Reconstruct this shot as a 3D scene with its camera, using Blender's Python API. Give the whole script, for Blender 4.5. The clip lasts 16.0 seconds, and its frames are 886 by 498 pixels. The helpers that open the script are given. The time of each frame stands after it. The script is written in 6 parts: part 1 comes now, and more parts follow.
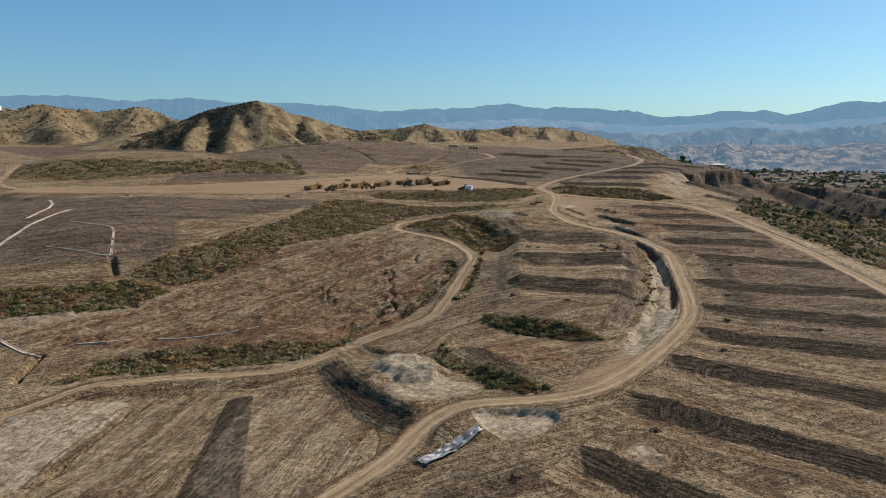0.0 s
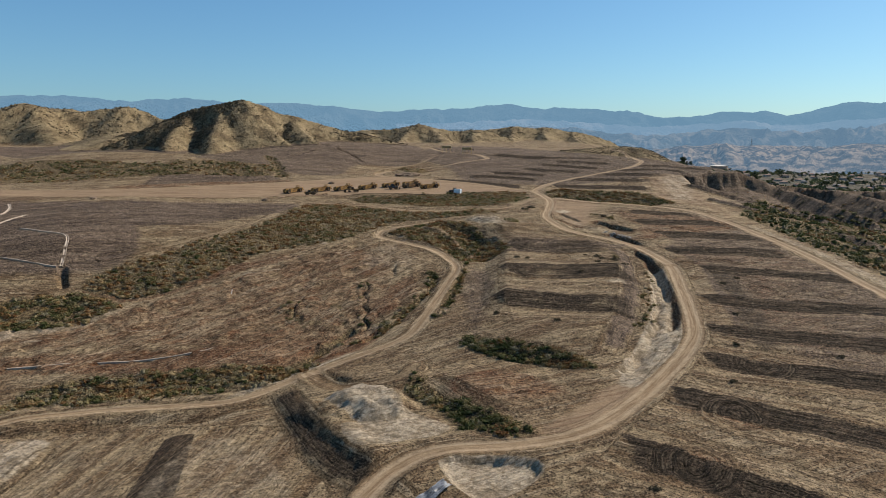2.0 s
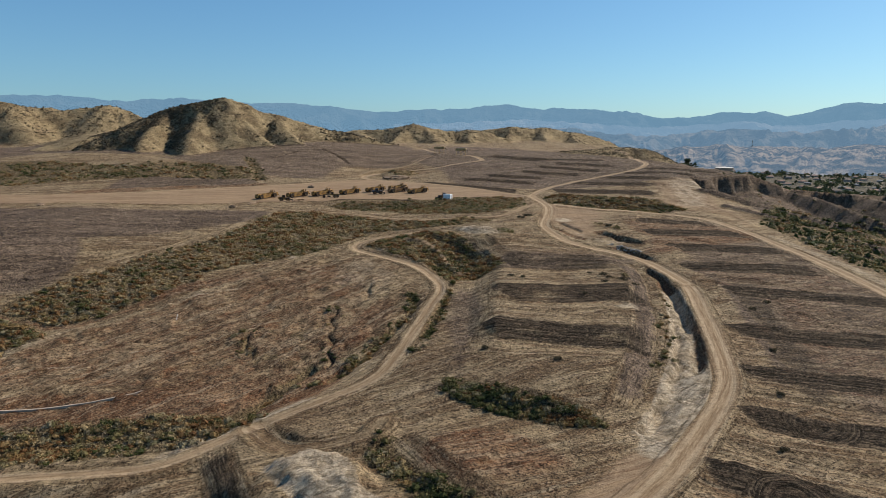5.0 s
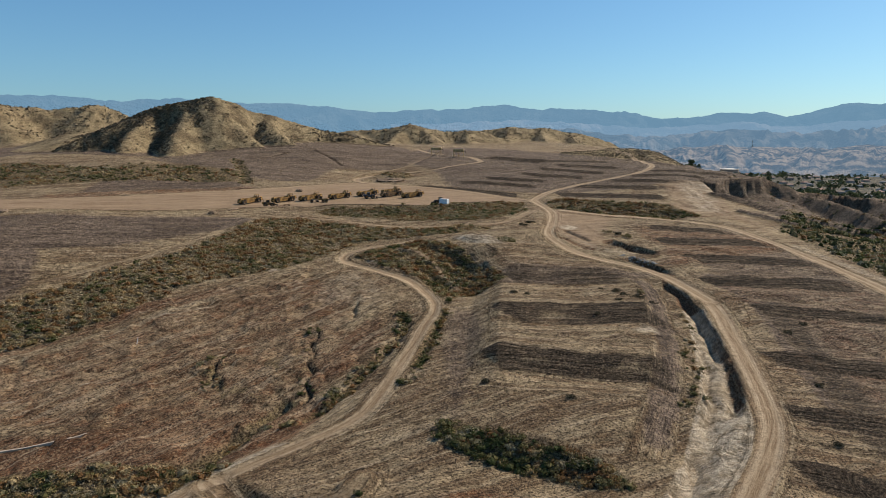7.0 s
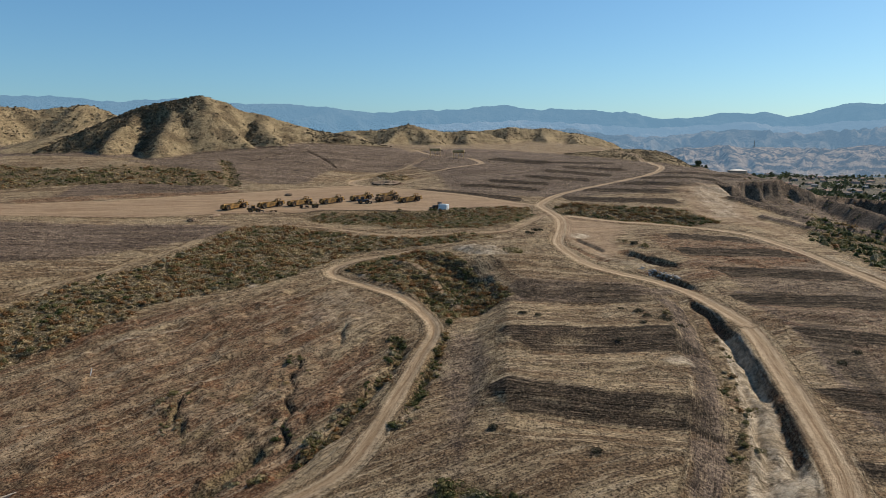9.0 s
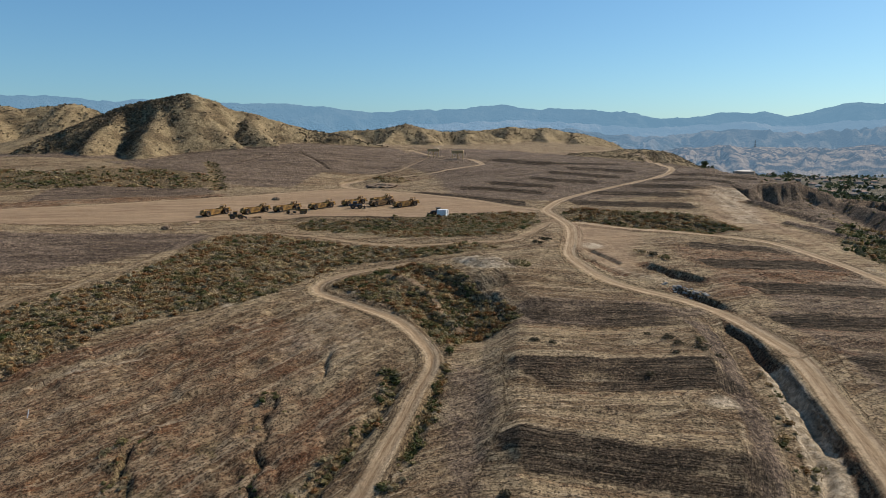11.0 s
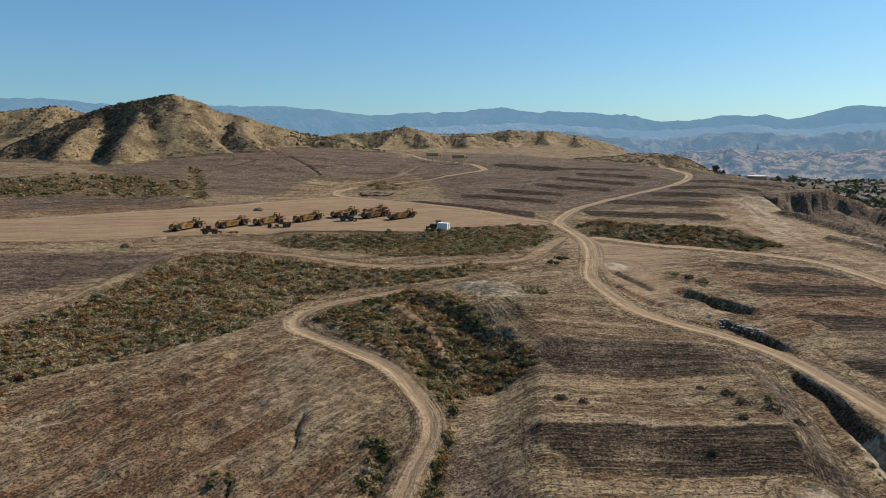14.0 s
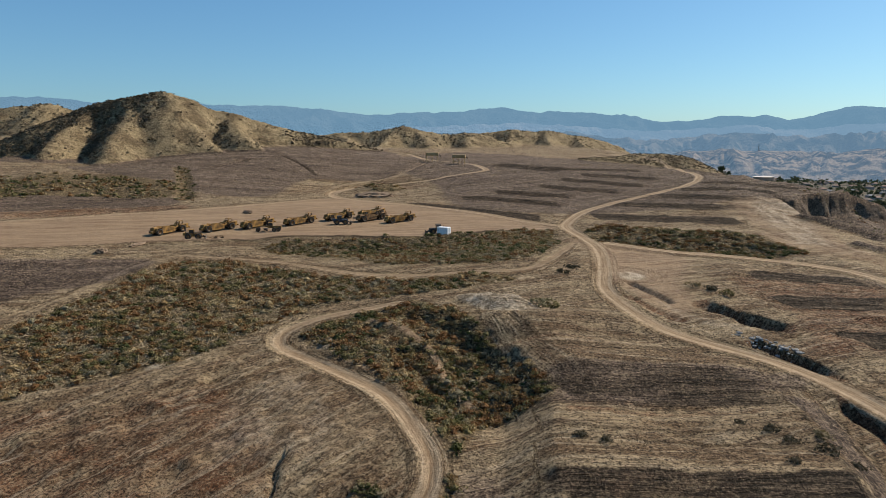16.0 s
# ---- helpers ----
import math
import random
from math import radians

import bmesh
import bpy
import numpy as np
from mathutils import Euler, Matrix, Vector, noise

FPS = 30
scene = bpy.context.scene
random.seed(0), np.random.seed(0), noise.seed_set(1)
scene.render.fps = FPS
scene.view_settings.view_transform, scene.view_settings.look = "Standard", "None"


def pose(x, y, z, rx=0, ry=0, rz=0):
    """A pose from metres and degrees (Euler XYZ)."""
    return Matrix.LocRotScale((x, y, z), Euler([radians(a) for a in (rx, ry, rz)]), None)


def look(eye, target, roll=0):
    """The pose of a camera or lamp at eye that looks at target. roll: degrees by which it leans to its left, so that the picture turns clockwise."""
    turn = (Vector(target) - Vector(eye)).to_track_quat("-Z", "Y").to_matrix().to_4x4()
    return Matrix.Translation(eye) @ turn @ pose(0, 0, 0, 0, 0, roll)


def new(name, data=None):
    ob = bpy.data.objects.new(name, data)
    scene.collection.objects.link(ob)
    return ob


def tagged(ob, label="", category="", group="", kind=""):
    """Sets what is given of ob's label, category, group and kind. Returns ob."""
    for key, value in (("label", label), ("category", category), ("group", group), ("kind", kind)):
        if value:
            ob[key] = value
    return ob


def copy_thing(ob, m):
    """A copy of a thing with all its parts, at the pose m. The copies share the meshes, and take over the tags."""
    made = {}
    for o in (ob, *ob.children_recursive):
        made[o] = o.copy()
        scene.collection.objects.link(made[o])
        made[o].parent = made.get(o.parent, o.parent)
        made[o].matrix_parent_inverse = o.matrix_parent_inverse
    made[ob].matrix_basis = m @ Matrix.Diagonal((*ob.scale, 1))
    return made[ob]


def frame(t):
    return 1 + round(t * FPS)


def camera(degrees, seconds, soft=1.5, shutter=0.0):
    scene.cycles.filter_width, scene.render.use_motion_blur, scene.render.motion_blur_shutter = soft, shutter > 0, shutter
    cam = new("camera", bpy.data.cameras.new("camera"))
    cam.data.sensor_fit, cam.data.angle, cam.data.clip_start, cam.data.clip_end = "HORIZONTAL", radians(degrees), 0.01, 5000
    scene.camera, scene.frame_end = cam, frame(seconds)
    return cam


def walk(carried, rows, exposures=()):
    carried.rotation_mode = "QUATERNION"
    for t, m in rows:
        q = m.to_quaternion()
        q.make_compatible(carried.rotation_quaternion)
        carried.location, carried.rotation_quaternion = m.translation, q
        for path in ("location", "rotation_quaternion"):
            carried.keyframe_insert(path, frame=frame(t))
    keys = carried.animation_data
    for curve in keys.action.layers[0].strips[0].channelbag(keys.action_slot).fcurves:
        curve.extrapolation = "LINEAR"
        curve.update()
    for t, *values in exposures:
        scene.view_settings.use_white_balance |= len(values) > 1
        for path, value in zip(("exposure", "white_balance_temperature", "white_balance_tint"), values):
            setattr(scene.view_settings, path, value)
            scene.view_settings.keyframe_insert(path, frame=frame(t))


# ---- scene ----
# One steady flight over graded hillside terraces, towards a pad with parked earthmovers.
cam = camera(66.756, 16.0, 0.6)
PATH = [
    (0, look((0.00, 0.00, 56.00), (0.00, 394.58, -9.60), -0.09)),
    (1, look((3.58, 11.13, 55.97), (3.53, 405.75, -9.46), -0.09)),
    (2, look((6.90, 22.30, 55.93), (7.06, 416.94, -9.37), -0.04)),
    (3, look((9.57, 33.57, 55.86), (10.17, 428.22, -9.35), 0.05)),
    (4, look((11.12, 44.99, 55.72), (11.73, 439.66, -9.37), 0.03)),
    (5, look((12.09, 56.35, 55.71), (13.13, 451.03, -9.29), 0.02)),
    (6, look((12.70, 67.70, 55.81), (14.46, 462.39, -9.11), 0.03)),
    (7, look((13.02, 79.15, 55.88), (15.27, 473.86, -8.87), 0.03)),
    (8, look((13.12, 90.75, 55.88), (15.55, 485.50, -8.66), 0.01)),
    (9, look((13.11, 102.45, 55.86), (15.74, 497.22, -8.59), -0.02)),
    (10, look((13.05, 114.19, 55.87), (16.17, 508.94, -8.69), -0.02)),
    (11, look((12.98, 125.79, 55.95), (16.66, 520.52, -8.62), -0.03)),
    (12, look((12.91, 137.02, 56.16), (16.89, 531.82, -7.98), -0.04)),
    (13, look((12.83, 147.54, 56.40), (16.87, 542.46, -6.99), -0.05)),
    (14, look((12.73, 156.89, 56.47), (16.87, 551.90, -6.40), -0.03)),
    (15, look((12.60, 165.13, 56.30), (17.02, 560.15, -6.48), 0.02)),
    (16, look((12.46, 172.80, 56.02), (17.23, 567.79, -6.89), 0.10)),
]
walk(cam, PATH)

# ---- sky and sun ----
SUN_AZ, SUN_EL = 58.0, 39.0          # degrees from +y towards +x, and above the horizon
world = bpy.data.worlds.new("sky")
scene.world = world
world.use_nodes = True
wn = world.node_tree
sky = wn.nodes.new("ShaderNodeTexSky")
sky.sky_type = "NISHITA"
sky.sun_disc = False
sky.sun_elevation, sky.sun_rotation = radians(SUN_EL), radians(SUN_AZ)
sky.altitude, sky.air_density, sky.dust_density, sky.ozone_density = 400, 1.0, 0.7, 2.0
tone = wn.nodes.new("ShaderNodeHueSaturation")
tone.inputs["Saturation"].default_value = 1.0
cool = wn.nodes.new("ShaderNodeMix")
cool.data_type = "RGBA"
cool.inputs[0].default_value = 0.16
cool.inputs[7].default_value = (1.5, 4.3, 7.7, 1.0)      # a light even blue from thin haze
wn.links.new(sky.outputs["Color"], tone.inputs["Color"])
wn.links.new(tone.outputs["Color"], cool.inputs[6])
filt = wn.nodes.new("ShaderNodeMix")
filt.data_type, filt.blend_type = "RGBA", "MULTIPLY"
filt.inputs[0].default_value = 1.0
filt.inputs[7].default_value = (0.675, 0.935, 1.06, 1.0)
wn.links.new(cool.outputs[2], filt.inputs[6])
wn.links.new(filt.outputs[2], wn.nodes["Background"].inputs["Color"])
wn.nodes["Background"].inputs["Strength"].default_value = 0.078
sun = new("sun", bpy.data.lights.new("sun", "SUN"))
sun.data.energy, sun.data.angle, sun.data.color = 5.0, radians(0.53), (1.0, 0.90, 0.76)
az, el = radians(SUN_AZ), radians(SUN_EL)
sun.matrix_world = look((0, 0, 300), (-math.sin(az) * math.cos(el) * 100, -math.cos(az) * math.cos(el) * 100, 300 - math.sin(el) * 100))
scene.view_settings.exposure = 0.35

# ---- plan of the graded lines: x, y, height ----
MAIN_ROAD = [(-48, 78, -10.5), (-19, 112, -7), (-10, 123, -5.8), (-3, 136, -4.3), (6, 142.5, -2.9), (21, 143, -1.9), (34, 146, -0.8), (46, 156, 0.4),
             (59, 172, 1.8), (71, 189, 3.8), (77, 205, 5.4), (85, 238, 7.9), (90, 266, 10.2), (86, 286, 12.3), (79, 298, 13.7), (64, 311, 15.7),
             (58, 324, 17.5), (56, 340, 19.2), (60, 357, 20.8), (64, 379, 22.4), (64, 397, 23.4), (62, 419, 24.2), (64, 433, 24.7), (76, 460, 26.2),
             (95, 481, 28.5), (121, 502, 31.4), (144, 523, 33.8), (162, 553, 36.2), (173, 595, 37.2), (180, 655, 38.2), (165, 700, 39.5)]
VALLEY_TRACK = [(-118, 138, -12), (-103, 160, -10.4), (-94, 171.5, -9.6), (-76, 177, -9.4), (-56, 179, -8.8), (-43, 181, -7.9), (-29, 193, -6), (-15, 203, -3.6),
                (-4, 212, -1.4), (2, 227, 1.8), (8, 249, 5.9), (12, 264, 8.7), (9, 276, 10.3), (3, 287, 11.9), (-5, 295, 12.6), (-13, 302, 13.2), (-20, 309, 13.8),
                (-20, 316, 14.9), (-13, 323, 16.4), (-3, 327, 17.5), (4, 329, 18.3)]
EAST_ROAD = [(146, 190, 4), (146, 216, 5.9), (148, 242, 7.5), (149, 285, 11.1), (143, 328, 15.6), (136, 355, 18.6), (126, 367, 20), (104, 377, 21.2), (86, 383, 21.9),
             (70, 392, 23)]
PAD_ROAD = [(63, 425, 24.4), (48, 436, 25.1), (32, 453, 26.5), (7, 469, 28.0), (-32, 502, 28.6), (-42, 535, 28.9), (-29, 566, 30), (-11, 571, 31.5), (9, 575, 33.5),
            (22, 581, 36), (43, 600, 38.2), (45, 612, 38.8), (38, 640, 40.7), (21, 660, 42.4), (7, 672, 43.7), (-3, 695, 45.8), (-10, 718, 47.2)]
STAND_TRAIL = [(7, 655, 42.2), (-5, 610, 37.6), (-15.5, 588, 34.3), (-43, 557, 31.2), (-49, 521, 29.3)]
PAD_NORTH_ROAD = [(-32, 502, 28.6), (-48, 492, 28.7), (-76, 455, 28.7), (-111, 430, 28.3), (-143, 410, 27.9), (-225, 388, 27), (-281, 428, 26.5), (-309, 478, 29.3), (-337, 544, 35)]
BENCH_TRACK = [(-60, 366, 23.2), (-35, 364, 22), (-14, 355, 20.9), (2, 350, 20.7), (25, 352, 21.6), (39, 356, 21.8), (50, 374, 22.6), (58, 392, 23.1)]
SPOTS_WEST = [(-80, 167, -11.3), (-51, 168, -9.4), (-36, 170, -8.6), (-26, 175, -6), (-5, 141, -4.2), (-28, 202, -6.6), (-17, 225, -2.4), (-11, 269, 9), (-66, 249, 2.8),
              (-48, 234, -0.4), (-121, 257, 5.6), (-135, 273, 17.7), (-171, 359, 25.8), (-220, 374, 24), (-40, 127, -9), (-85, 122, -12.5), (-150, 120, -13), (-250, 250, 12),
              (-160, 225, 1), (-90, 200, -6.3), (-60, 285, 10.3), (-75, 330, 19.3)]
SPOTS_EAST = [(60, 157, 0.9), (73, 171, 0.9), (44, 142, -1.1), (100, 172, 2.4), (120, 222, 5.8), (100, 240, 7.8), (93, 211, 5), (48, 171, -0.4), (23, 218, 4.2), (63, 223, 6.8),
              (66, 270, 11.3), (84, 342, 18.6), (178, 472, 30.5), (40, 104, -4), (60, 60, -5), (0, 60, -9), (180, 150, -2), (110, 440, 25.5)]
SPOTS_NORTH = [(-250, 470, 29), (-250, 512, 41), (-180, 462, 29), (-180, 502, 40), (-135, 478, 29), (-132, 508, 38), (-300, 480, 30), (-300, 520, 41), (-104, 474, 28.6), (-179, 560, 41.5), (-84, 622, 49.5), (-80, 391, 25.6), (4, 436, 26.1), (15, 398, 23.8), (-109, 372, 25.6), (66, 640, 40), (110, 560, 36),
               (-60, 560, 35), (-20, 640, 43), (-300, 640, 44), (100, 800, 44), (-200, 850, 50), (-420, 700, 44), (220, 560, 32.5), (210, 620, 31), (-400, 420, 25)]
CANYON = [(165, 295, 10), (200, 250, -2), (215, 330, 0), (262, 420, -4), (190, 400, 15), (330, 478, -6), (250, 200, -16), (340, 330, -14), (196, 455, 17), (230, 470, 8), (215, 440, 10), (260, 470, 3), (300, 470, -2), (205, 530, 32), (214, 560, 31), (224, 600, 30), (226, 650, 29.5), (224, 740, 31), (199, 443, 15), (186, 362, 12.5), (258, 590, 20), (262, 680, 16), (265, 770, 16), (300, 640, -6), (320, 580, -10), (330, 760, -6), (380, 680, -22), (348, 858, 13), (300, 850, 17), (390, 880, 9), (460, 480, -36), (460, 330, -38), (470, 650, -40), (480, 880, -20)]
GRADES = MAIN_ROAD + VALLEY_TRACK + EAST_ROAD + PAD_ROAD[:10] + PAD_NORTH_ROAD[1:] + BENCH_TRACK + SPOTS_WEST + SPOTS_EAST + SPOTS_NORTH + CANYON


def axis(lo, hi, step, far_lo, far_hi, grow_lo, grow_hi, caps=()):
    """Spacing that is fine from lo to hi and grows outwards, but keeps under a cap within given stretches."""
    def held(v, q):
        for c0, c1, most in caps:
            if c0 < v < c1:
                q = min(q, most)
        return q
    a = list(np.arange(lo, hi, step))
    s, v = step, a[-1]
    while v < far_hi:
        s = held(v, s * grow_hi)
        v += s
        a.append(v)
    s, v, b = step, a[0], []
    while v > far_lo:
        s = held(v, s * grow_lo)
        v -= s
        b.append(v)
    return np.array(b[::-1] + a)


XS = axis(-118, 165, 0.60, -4600, 4600, 1.026, 1.026, ((-300, -118, 1.7), (165, 330, 2.4)))
YS = axis(100, 345, 0.65, -1500, 4700, 1.05, 1.0125, ((430, 700, 1.9),))
GX, GY = np.meshgrid(XS, YS)


def vnoise(x, y, seed=0.0):
    xi, yi = np.floor(x), np.floor(y)
    fx, fy = x - xi, y - yi
    fx, fy = fx * fx * (3 - 2 * fx), fy * fy * (3 - 2 * fy)

    def hsh(i, j):
        v = np.sin(i * 127.1 + j * 311.7 + seed * 74.7) * 43758.5453
        return v - np.floor(v)
    a, b = hsh(xi, yi), hsh(xi + 1, yi)
    c, d = hsh(xi, yi + 1), hsh(xi + 1, yi + 1)
    return (a + (b - a) * fx) * (1 - fy) + (c + (d - c) * fx) * fy


def fbm(x, y, octaves=4, seed=0.0):
    v, a = 0 * x, 0.5
    for k in range(octaves):
        v = v + a * (vnoise(x, y, seed + k) - 0.5)
        x, y, a = x * 2.03 + 11.3, y * 2.03 + 5.7, a * 0.5
    return v


def ridged(x, y, octaves=3, seed=0.0):
    v, a = 0 * x, 0.5
    for k in range(octaves):
        v = v + a * (1 - np.abs(2 * vnoise(x, y, seed + k) - 1))
        x, y, a = x * 2.1 + 3.1, y * 2.1 + 7.7, a * 0.5
    return v


def sstep(a, b, v):
    t = np.clip((v - a) / (b - a), 0, 1)
    return t * t * (3 - 2 * t)


# smooth ground through the graded lines
def spread(nodes):
    p = np.array(nodes, float)
    n = len(p)
    q = p[:, :2] / 100

    def kern(r2):
        return 0.5 * r2 * np.log(r2 + 1e-9)
    A = np.zeros((n + 3, n + 3))
    A[:n, :n] = kern(((q[:, None] - q[None]) ** 2).sum(2)) + np.eye(n) * 0.03
    A[:n, n:] = np.c_[np.ones(n), q]
    A[n:, :n] = A[:n, n:].T
    w = np.linalg.solve(A, np.r_[p[:, 2], 0, 0, 0])

    def height(x, y):
        x, y = x / 100, y / 100
        v = w[n] + w[n + 1] * x + w[n + 2] * y
        for k in range(n):
            v = v + w[k] * kern((x - q[k, 0]) ** 2 + (y - q[k, 1]) ** 2)
        return v
    return height


base = spread(GRADES)
ix0, ix1 = np.searchsorted(XS, (-460, 540))
iy0, iy1 = np.searchsorted(YS, (-20, 980))
FAR = 46 - 92 * sstep(180, 520, GX - 0.02 * GY) + 10 * fbm(GX / 260, GY / 260, 4, 3) - 62 * sstep(330, 120, GY)
Z = FAR.copy()
win = (slice(iy0, iy1), slice(ix0, ix1))
inner = sstep(-460, -330, GX[win]) * sstep(530, 440, GX[win]) * sstep(-20, 60, GY[win]) * sstep(980, 820, GY[win])
Z[win] = FAR[win] * (1 - inner) + inner * base(GX[win], GY[win])


def window(x0, x1, y0, y1):
    return (slice(np.searchsorted(YS, y0), np.searchsorted(YS, y1)), slice(np.searchsorted(XS, x0), np.searchsorted(XS, x1)))


def smooth_line(nodes, steps=5):
    p = np.array(nodes, float)
    p = np.vstack([2 * p[0] - p[1], p, 2 * p[-1] - p[-2]])
    out = []
    for i in range(1, len(p) - 2):
        for k in range(steps):
            t = k / steps
            out.append(0.5 * (2 * p[i] + (p[i + 1] - p[i - 1]) * t + (2 * p[i - 1] - 5 * p[i] + 4 * p[i + 1] - p[i + 2]) * t * t
                              + (3 * p[i] - p[i - 1] - 3 * p[i + 1] + p[i + 2]) * t ** 3))
    out.append(p[-2])
    return np.array(out)


def along(nodes, reach, smooth=True):
    """Signed offset from a line, the way along it and its height, for the ground within reach."""
    p = smooth_line(nodes) if smooth else np.array(nodes, float)
    off, way, hgt = np.full(GX.shape, 1e3), np.zeros(GX.shape), np.zeros(GX.shape)
    s = 0.0
    for a, b in zip(p[:-1], p[1:]):
        w = window(min(a[0], b[0]) - reach, max(a[0], b[0]) + reach, min(a[1], b[1]) - reach, max(a[1], b[1]) + reach)
        d = b[:2] - a[:2]
        ln = math.hypot(*d)
        if ln < 1e-6:
            continue
        d = d / ln
        rx, ry = GX[w] - a[0], GY[w] - a[1]
        t = np.clip(rx * d[0] + ry * d[1], 0, ln)
        dist = np.hypot(rx - t * d[0], ry - t * d[1])
        side = np.where(rx * d[1] - ry * d[0] >= 0, 1, -1)
        near = dist < np.abs(off[w])
        off[w] = np.where(near, dist * side, off[w])
        way[w] = np.where(near, s + t, way[w])
        if len(a) > 2:
            hgt[w] = np.where(near, a[2] + (b[2] - a[2]) * t / ln, hgt[w])
        s += ln
    return off, way, hgt


def inside(poly, reach=12, bend=True):
    """Distance into a patch of ground (negative outside), up to reach."""
    ring = [tuple(q) for q in poly] + [tuple(poly[0])]
    if bend:
        m = len(poly)
        p = [poly[(i + k) % m] for i in range(m) for k in (0,)]
        ext = smooth_line([p[-1]] + p + [p[0], p[1]])[5:-5]
    else:
        ext = np.array(ring, float)
    x0, y0 = ext[:, 0].min() - reach, ext[:, 1].min() - reach
    x1, y1 = ext[:, 0].max() + reach, ext[:, 1].max() + reach
    w = window(x0, x1, y0, y1)
    px, py = GX[w], GY[w]
    odd = np.zeros(px.shape, bool)
    dist = np.full(px.shape, 1e3)
    for a, b in zip(ext, np.roll(ext, -1, 0)):
        if a[1] != b[1]:
            odd ^= ((a[1] > py) != (b[1] > py)) & (px < (b[0] - a[0]) * (py - a[1]) / (b[1] - a[1]) + a[0])
        d = b - a
        l2 = d @ d
        if l2 > 0:
            t = np.clip(((px - a[0]) * d[0] + (py - a[1]) * d[1]) / l2, 0, 1)
            dist = np.minimum(dist, np.hypot(px - a[0] - t * d[0], py - a[1] - t * d[1]))
    out = np.full(GX.shape, -1e3)
    out[w] = np.where(odd, dist, -dist)
    return out


LAYERS = ("road", "bare", "brush", "red", "pale", "mulch", "grey", "scrub", "garden")
MASK = {k: np.zeros(GX.shape) for k in LAYERS}
FLOW_U, FLOW_V = GX * 0.36 - GY * 0.93, GX * 0.93 + GY * 0.36      # across and along the grading
LAT = np.full(GX.shape, 30.0)                                     # offset from a road's middle


def paint(layer, poly, soft=2.0, amount=1.0, bend=True):
    d = inside(poly, bend=bend)
    MASK[layer] = np.maximum(MASK[layer], amount * np.clip(0.5 + d / (2 * soft), 0, 1))
    return d


WEST_FIELD = [(-150, 200), (-120, 250), (-96, 246), (-60, 280), (-24, 308), (4, 280), (6, 250), (-8, 212), (-40, 198), (-100, 192)]
k = inside(WEST_FIELD) > -2
FLOW_U[k], FLOW_V[k] = (GX * 0.72 - GY * 0.69)[k], (GX * 0.69 + GY * 0.72)[k]


LOW_FIELDS = [(-112, 98), (-30, 98), (-14, 128), (-26, 158), (-40, 167), (-82, 165), (-110, 150)]
k = inside(LOW_FIELDS) > -1
FLOW_U[k], FLOW_V[k] = (GX * 0.97 - GY * 0.22)[k], (GX * 0.22 + GY * 0.97)[k]


# ---- terraces: each riser by the ends of its middle line, its rise, its depth and its tread ----
def terrace(ax, ay, bx, by, rise, deep, tread, fade=6.0, mulch=1.0):
    global Z
    dx, dy = bx - ax, by - ay
    ln = math.hypot(dx, dy)
    dx, dy = dx / ln, dy / ln
    w = window(min(ax, bx) - tread, max(ax, bx) + tread, min(ay, by) - tread, max(ay, by) + tread)
    rx, ry = GX[w] - ax, GY[w] - ay
    s = rx * dx + ry * dy
    u = -rx * dy + ry * dx                  # positive uphill
    u = u + 0.8 * fbm(s / 9, u / 30, 3, ax)
    keep = sstep(-fade, fade * 0.4, s) * sstep(ln + fade, ln - fade * 0.4, s)
    step = np.clip(u / deep + 0.5, 0, 1)
    step = step * 0.75 + 0.25 * step * step * (3 - 2 * step)
    Z[w] += keep * rise * (step - np.clip(u / tread + 0.5, 0, 1))
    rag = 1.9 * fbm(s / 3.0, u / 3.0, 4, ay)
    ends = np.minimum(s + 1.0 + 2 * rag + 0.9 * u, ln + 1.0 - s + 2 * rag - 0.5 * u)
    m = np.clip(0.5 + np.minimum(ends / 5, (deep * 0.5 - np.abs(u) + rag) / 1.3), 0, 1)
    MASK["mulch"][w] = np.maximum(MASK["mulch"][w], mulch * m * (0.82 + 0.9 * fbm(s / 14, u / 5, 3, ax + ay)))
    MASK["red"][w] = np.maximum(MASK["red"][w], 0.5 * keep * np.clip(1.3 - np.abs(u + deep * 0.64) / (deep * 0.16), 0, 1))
    near = (np.abs(u) < tread * 0.55) & (keep > 0.2)
    FLOW_U[w] = np.where(near, u, FLOW_U[w])
    FLOW_V[w] = np.where(near, s + ax * 7, FLOW_V[w])


RISERS = [
    (27, 118, 64, 80, 2.2, 7, 20), (42, 139.5, 78, 109, 2.3, 7.5, 21), (58, 161, 112, 124, 2.2, 7.5, 21), (72, 179.5, 132, 152, 2.1, 6.5, 19),
    (80, 199, 140, 180, 2.0, 6.5, 19), (89, 225.5, 142, 211.5, 2.1, 6.5, 20), (101, 259, 147, 246, 1.9, 6, 18), (97, 284, 138, 280, 2.6, 7, 18),
    (102, 309, 140, 305, 2.0, 6, 17), (98, 333, 136, 330, 1.9, 6, 17), (100, 356, 128, 350, 1.5, 5, 15),
    (25, 229, 63, 215, 3.9, 9.5, 26), (30, 255, 70.5, 252, 3.7, 11.5, 26), (33, 287.5, 70, 286.5, 4.2, 13, 28), (26, 315, 57, 314, 3.4, 10, 20),
]
